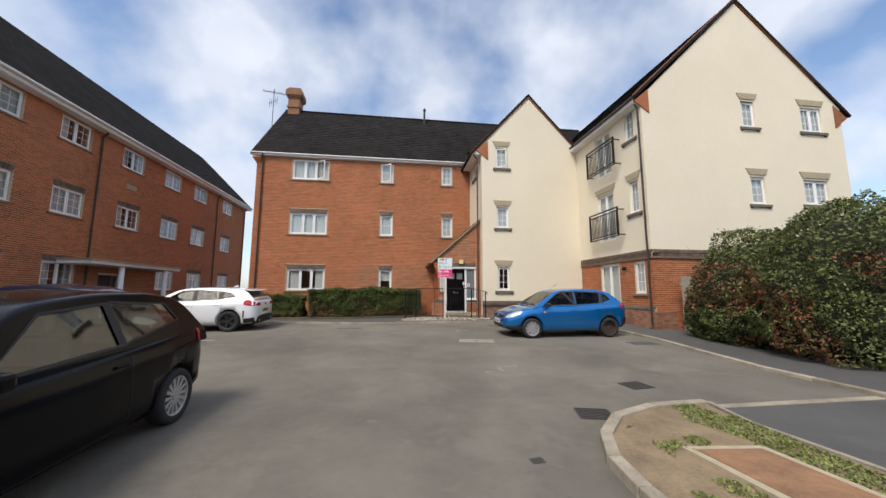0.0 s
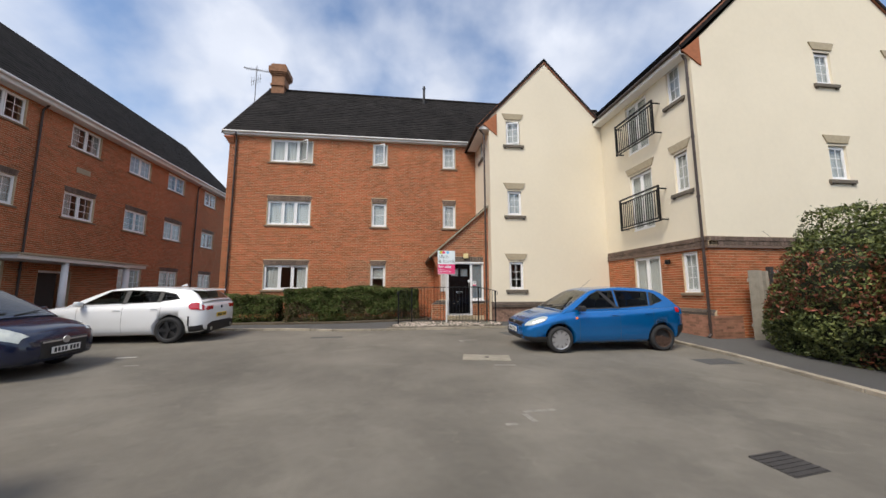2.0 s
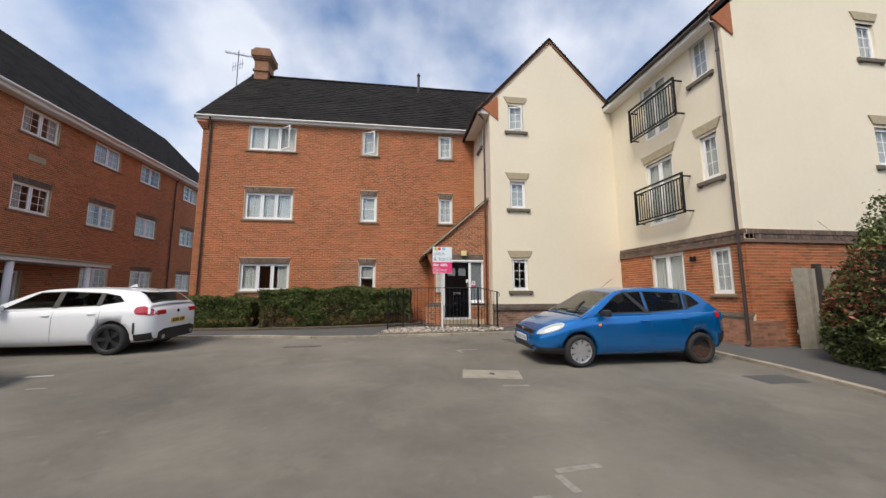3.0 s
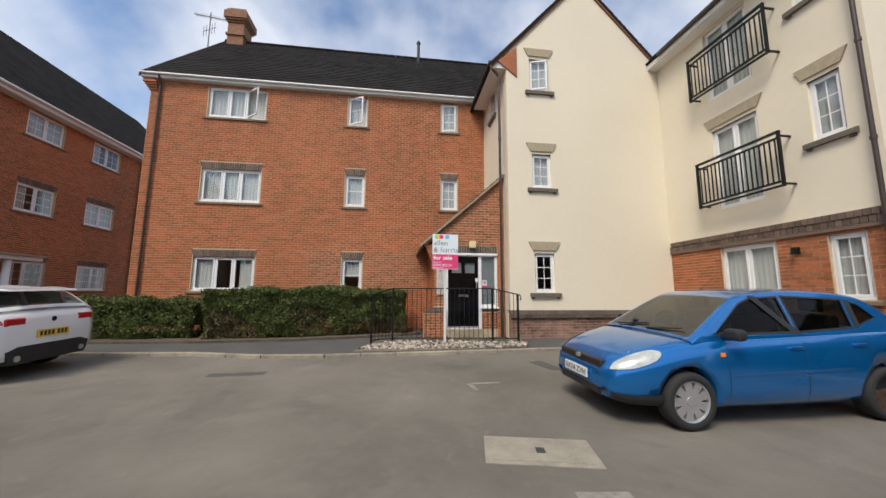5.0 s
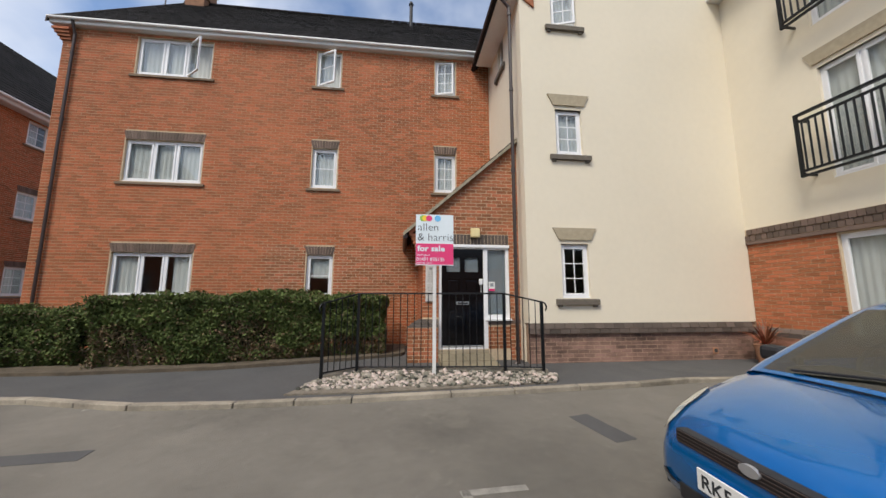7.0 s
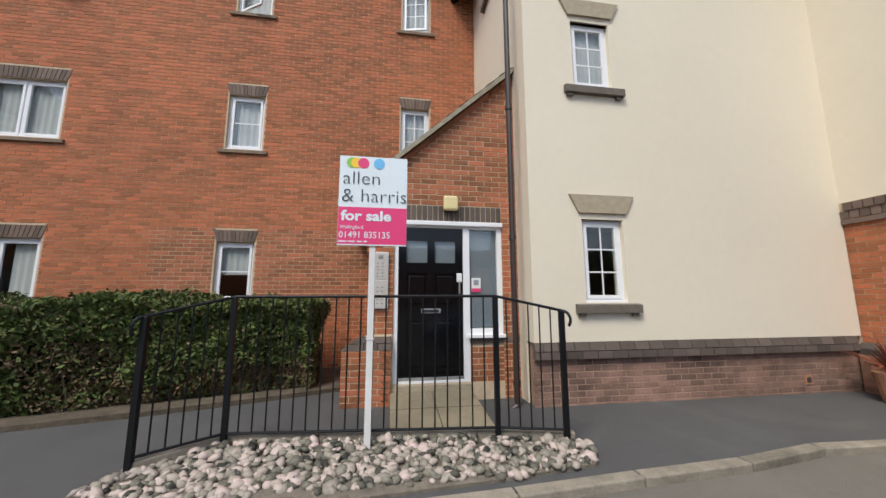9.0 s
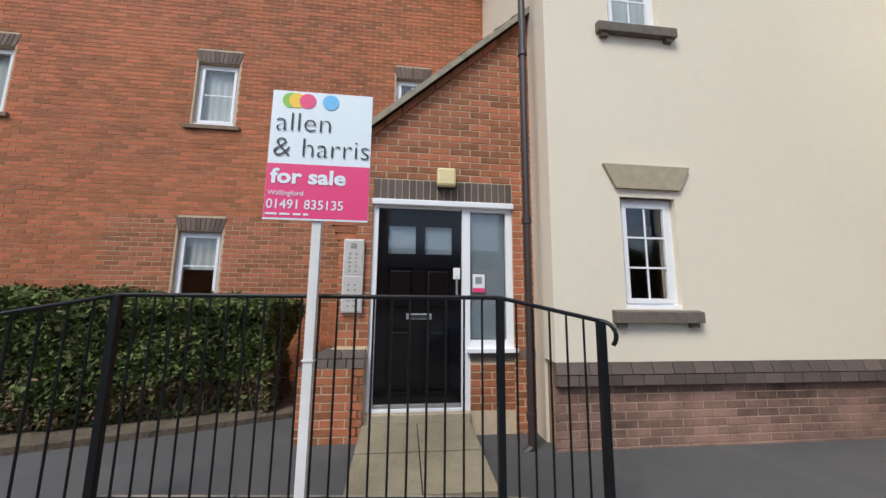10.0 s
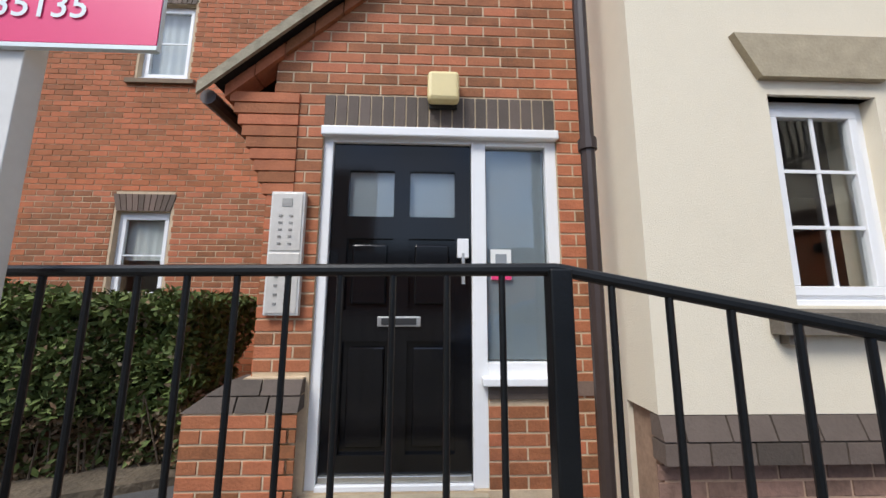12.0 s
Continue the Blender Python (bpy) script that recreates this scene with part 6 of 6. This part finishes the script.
def ground_box(name, x, y, w, d, rz, mat, label, cat, h=0.006, z_add=0.0, group=""):
    t = thing(name, gz_pose(x, y, rz) @ pose(0, 0, z_add), label, cat, group)
    part("plate", box(-w / 2, w / 2, -d / 2, d / 2, -0.02, h), mat, t)
    return t


g1 = ground_box("drain_grate", 2.93, 4.15, 0.44, 0.36, -14, M_IRON, "dark iron drain grate beside the kerb", "drain", 0.004)
for i in range(7):
    part("bar", box(-0.2, 0.2, -0.17 + i * 0.055, -0.15 + i * 0.055, 0.004, 0.012), M_IRON, g1)
g2 = ground_box("drain_grate", 4.3, 5.2, 0.42, 0.36, 8, M_IRON, "dark iron drain cover set in the asphalt", "drain", 0.004)
for i in range(7):
    part("bar", box(-0.2, 0.2, -0.17 + i * 0.055, -0.15 + i * 0.055, 0.004, 0.010), M_IRON, g2)
g3 = ground_box("manhole", 2.70, 9.62, 0.98, 0.52, -12, M_CONC, "pale concrete manhole surround set in the asphalt", "manhole", 0.006)
part("lid", box(-0.42, 0.42, -0.2, 0.2, 0.006, 0.010), M_CONC, g3)
part("lifting_key", box(-0.03, 0.05, -0.05, 0.05, 0.010, 0.013), M_IRON, g3)
g5b = ground_box("drain_grate", 1.74, 3.15, 0.13, 0.10, 8, M_IRON, "tiny dark iron cover set in the asphalt", "drain", 0.004)
g4 = ground_box("manhole", -1.14, 12.62, 0.85, 0.2, 4, M_ASPHD, "flat dark iron cover set in the asphalt", "manhole", 0.004)
g5 = ground_box("manhole", 4.15, 12.75, 0.26, 0.7, 12, M_ASPHD, "narrow dark iron cover set in the asphalt", "manhole", 0.004)
g6 = ground_box("manhole", 7.2, 8.75, 0.75, 0.45, 0, M_ASPHD, "flat dark iron cover near the kerb", "manhole", 0.004)
for x, y, w, d, rz in ((2.62, 6.65, 0.42, 0.07, 5), (2.42, 6.45, 0.07, 0.25, 12), (2.72, 11.75, 0.5, 0.07, 3), (2.52, 11.6, 0.07, 0.35, 10), (-4.72, 10.45, 0.35, 0.07, 10), (-4.1, 9.7, 0.25, 0.05, 2), (2.15, 6.3, 0.14, 0.06, 0), (2.9, 8.95, 0.4, 0.07, -6), (-1.6, 13.9, 0.3, 0.06, 20)):
    ground_box("line_marking", x, y, w, d, rz, M_PAINTW if x < -4.5 else M_PAINT, "worn pale remnant of a painted bay line", "road marking", 0.003, group="worn bay marks")

# ---- gravel, railings, sign ----
gb = [(0.50, 13.98), (1.5, 13.97), (2.5, 14.03), (3.6, 14.12), (4.35, 14.22), (4.5, 14.5), (3.72, 14.74), (1.3, 14.98), (0.75, 14.5)]
grav = slab("bed", gb, 0.078, M_GRIT, "pebble bed in front of the railings", kind="structure")
rng = np.random.default_rng(3)
ico = bmesh.new(); bmesh.ops.create_icosphere(ico, subdivisions=1, radius=1)
iv = np.array([v.co[:] for v in ico.verts]); iff = np.array([[v.index for v in f.verts] for f in ico.faces]); ico.free()
PV, PF = [], []
cnt = 0


def inside(x, y, poly):
    c = False
    for (ax, ay), (bx, by) in zip(poly, poly[1:] + poly[:1]):
        if (ay > y) != (by > y) and x < (bx - ax) * (y - ay) / (by - ay) + ax:
            c = not c
    return c


while cnt < 1250:
    x, y = 0.5 + 4.05 * rng.random(), 14.03 + 0.97 * rng.random()
    if not inside(x, y, gb): continue
    back = 14.98 - 0.1 * (x - 1.3)
    mound = 0.072 + 0.035 * max(0.0, 1 - (back - y) / 0.8)
    if y < 14.12 + 0.08 * (x % 0.7) or rng.random() < 0.25: continue
    r = rng.uniform(0.02, 0.048) * (1.0 if rng.random() < 0.85 else 1.25)
    A = np.array(Euler((rng.normal() * 0.35, rng.normal() * 0.35, rng.uniform(0, 6.3))).to_matrix())
    P = (iv * (1 + 0.15 * rng.normal(size=(12, 1))) * np.array([1.25, 0.95, 0.65]) * r) @ A.T + np.array([x, y, ground_z(y) + mound + r * 0.3 * rng.random()])
    PF.append(iff + cnt * 12); PV.append(P); cnt += 1
pb = thing("pebbles", pose(0, 0, 0), "pale rounded pebbles heaped along the railings", "pebbles", kind="stuff")
mesh_object("stones", np.concatenate(PV).tolist(), np.concatenate(PF).tolist(), M_PEB, pb, kind="stuff", smooth=True)
kb = kerb([(0.84, 14.58), (1.30, 15.02), (3.74, 14.79), (4.40, 14.62)], PAVE_H + 0.10, label="low concrete edging under the railings", w=0.08)

rl = thing("railings", pose(0, 0, 0), "black iron railings with curled ends in front of the entrance", "railings")
posts = [Vector((0.84, 14.56, 0.54)), Vector((1.31, 14.96, 0.58)), Vector((3.71, 14.73, 0.60)), Vector((4.30, 14.58, 0.54))]
tops = [1.79, 1.94, 1.945, 1.81]
for p, t in zip(posts, tops):
    pb_ = part("post", box(-0.023, 0.023, -0.023, 0.023, 0, t - p.z, 0.004), M_BLACKM, rl, m=Matrix.Translation(p))
for (p, t), (q, u) in zip(list(zip(posts, tops)), list(zip(posts, tops))[1:]):
    a, b = Vector((p.x, p.y, t)), Vector((q.x, q.y, u))
    tr = bmesh.new(); add_rod(tr, a, b, 0.0135, 10)
    part("top_rail", tr, M_BLACKM, rl)
    la, lb_ = Vector((p.x, p.y, 0.76)), Vector((q.x, q.y, 0.76))
    part("bottom_rail", add_rod(bmesh.new(), la, lb_, 0.013, 8), M_BLACKM, rl)
    n = 21 if (b - a).length > 1.5 else 6
    for k in range(1, n):
        f = k / n
        part("baluster", add_rod(bmesh.new(), la.lerp(lb_, f), a.lerp(b, f), 0.0072, 8), M_BLACKM, rl)
for (c, t, dx, dy) in ((posts[3], tops[3], 0.7, -0.7), (posts[0], tops[0], -0.6, -0.8)):
    cb = bmesh.new()
    prev = Vector((c.x, c.y, t))
    for k in range(1, 8):
        an = k / 7 * math.pi * 0.72
        nx = Vector((c.x + dx * 0.085 * math.sin(an), c.y + dy * 0.085 * math.sin(an), t - 0.085 * (1 - math.cos(an))))
        add_rod(cb, prev, nx, 0.0135, 8)
        prev = nx
    part("curl", cb, M_BLACKM, rl)

sign = thing("sale_sign", pose(2.545, 14.745, 0.51), "white and pink for-sale board on a white post by railings", "sign")
part("post", box(-0.028, 0.028, -0.022, 0.022, -0.1, 2.62, 0.002), M_POST, sign)
bd = part("board", box(-0.318, 0.312, -0.032, -0.024, 1.905, 2.75), M_WHITE, sign)
part("lower_panel", box(-0.316, 0.310, -0.035, -0.0325, 1.907, 2.255), M_PINK, bd, "pink lower panel")
part("board_edge", box(-0.318, 0.312, -0.0355, -0.0235, 1.895, 1.905), M_WHITE, bd)
TX = lambda x, z: pose(x, -0.0375, z, 90, 0, 0)
for nm, x, mat in (("green_dot", -0.205, M_LGREEN), ("yellow_dot", -0.165, M_LYELLOW), ("pink_dot", -0.10, M_PINK), ("blue_dot", 0.045, M_LBLUE)):
    part("dot", add_rod(bmesh.new(), (x, -0.0345 - (x + 0.3) * 0.004, 2.685), (x, -0.032, 2.685), 0.052, 28), mat, bd, nm.replace("_", " "))
text_part("allen", 0.185, M_INK, bd, TX(-0.29, 2.475), 0.0002, bold=-0.0028, width=0.335)
text_part("& harris", 0.185, M_INK, bd, TX(-0.295, 2.305), 0.0002, bold=-0.0028, width=0.59)
text_part("for sale", 0.13, M_WHITE, bd, TX(-0.29, 2.13), 0.0008, bold=0.004, width=0.46)
text_part("Wallingford", 0.045, M_WHITE, bd, TX(-0.30, 2.05), 0.0006)
text_part("01491 835135", 0.085, M_WHITE, bd, TX(-0.305, 1.965), 0.0003, bold=0.0005, width=0.46)
for i, x in enumerate((-0.305, -0.22, -0.14, -0.08)):
    part("small_print", box(x, x + (0.07, 0.06, 0.045, 0.03)[i], -0.0375, -0.0355, 1.925, 1.937), M_WHITE, bd)
part("cable_tie", box(-0.035, 0.035, -0.028, 0.028, 1.05, 1.06), M_POST, sign)

pth = thing("entrance_path", pose(0, 0, 0), "buff paving ramp leading up to the front door", "path", kind="structure")
for i in range(2):
    for j in range(2):
        part("slab", prism([(15.0 + 0.53 * j, 0.52), (15.52 + 0.53 * j, 0.52), (15.52 + 0.53 * j, 0.715 + 0.045 * j), (15.0 + 0.53 * j, 0.67 + 0.05 * j)], 2.74 + 0.52 * i, 3.25 + 0.52 * i, "x"), M_BUFF, pth)
part("step", box(2.74, 3.78, 16.06, 16.12, 0.5, 0.83, 0.004), M_STONE, pth)

# gate
gt = thing("gate", pose(10.18, 10.55, 0.44), "weathered grey timber gate beside the wing", "gate")
for i in range(22):
    if i in (6,):
        part("post", box(i * 0.105 - 0.02, i * 0.105 + 0.10, -0.05, 0.06, 0, 2.0), M_IRON, gt)
        continue
    part("board", box(i * 0.105, i * 0.105 + 0.10, 0.0, 0.02, 0.05, 1.90 + 0.01 * math.sin(i)), M_WOODG, gt)
for z in (0.4, 1.6):
    part("rail", box(0, 2.3, 0.02, 0.06, z, z + 0.09), M_WOODG, gt)

# small wall things
wl = thing("wall_lamp", pose(9.42, 12.38, 2.72), "small black wall lamp on the brick wing", "wall lamp")
part("backplate", box(-0.02, 0.005, -0.05, 0.05, -0.07, 0.07), M_BLACKM, wl)
part("lantern", add_rod(bmesh.new(), (-0.10, 0, -0.08), (-0.10, 0, 0.06), 0.05, 8, 0.035), M_BLACKM, wl)
av = thing("air_vent", FG @ pose(8.45, 0.03, 0.80), "small terracotta air vent in the plinth", "vent")
part("frame", box(-0.06, 0.06, -0.01, 0.01, -0.06, 0.06), M_POT, av)
part("grille", box(-0.035, 0.035, -0.013, -0.009, -0.035, 0.035), M_IRON, av)
pot = thing("plant_pot", pose(9.0, 15.1, 0.62), "terracotta pot with a spiky dark red plant", "plant")
part("pot", add_rod(bmesh.new(), (0, 0, 0), (0, 0, 0.36), 0.13, 20, 0.19), M_POT, pot, smooth=False)
rng = np.random.default_rng(12)
sp = bmesh.new()
for k in range(60):
    an, el = rng.random() * 6.28, rng.uniform(0.3, 1.4)
    ln = rng.uniform(0.4, 0.62)
    d = Vector((math.cos(an) * math.cos(el), math.sin(an) * math.cos(el), math.sin(el)))
    sd_ = Vector((-math.sin(an), math.cos(an), 0)) * 0.014
    o = Vector((0, 0, 0.36))
    tip = o + d * ln + Vector((0, 0, -0.12 * math.cos(el)))
    mid = o + d * ln * 0.55
    v = [sp.verts.new(q) for q in (o - sd_, o + sd_, mid + sd_, mid - sd_, tip)]
    sp.faces.new(v[:4]); sp.faces.new((v[3], v[2], v[4]))
part("leaves", sp, M_BUSHR, pot, "long dark red leaves")

# tree far behind; unseen brick block added behind the camera for reflections
tree = thing("tree", pose(-11.2, 36.0, 0.4), "leafy green tree behind the car park", "tree")
part("trunk", add_rod(bmesh.new(), (0, 0, 0), (0, 0, 4.0), 0.22, 10, 0.1), M_TWIG, tree)
d = rng.normal(size=(9000, 3)); d /= np.linalg.norm(d, axis=1)[:, None]
tp = [(v[0] * 2.1 * k, v[1] * 2.1 * k, 4.3 + v[2] * 2.5 * k) for v, k in ((v, 0.75 + 0.3 * noise.noise(Vector(v) * 2.2) + 0.15 * rng.random()) for v in d)]
leaves("crown", tp, M_LEAF, tree, 0.10, rng)
rear = thing("reflection_block", pose(0, -34, 0), "plain brick block added unseen behind the camera for reflections", "building")
mesh_object("wall", *wall_mesh(-40, 40, -0.3, 6.5, [], 0.3), M_BRICK, rear, m=pose(0, 0, 0, 0, 0, 180))
part("roof", prism([(-10, 6.5), (0.4, 6.5), (-4.8, 10.5)], -40, 40, "x"), M_TILE, rear)

# ---- brick pieces nearest the walk ----
door_hole = (DOOR[0] - 0.0, DOOR[1] + 0.0, DOOR[2] - 0.4, DOOR[3] + 0.235)
pf = lay_bricks(2.44, PX1, 0.5, PH, [door_hole, (2.1, 2.77, 0.4, 1.44)], top=lambda u: slope(u) - 0.05)
brick_pieces(pf, M_BRICKP, porch, FP)
nb_ = [r for r in fr_all if near_b(r)]
brick_pieces(nb_[:300], M_BRICKP, wall_main, pose(0, 0, 0))
if nb_[300:]:
    brick_stuff("bricks", nb_[300:], M_BRICK, wall_main, pose(0, 0, 0))
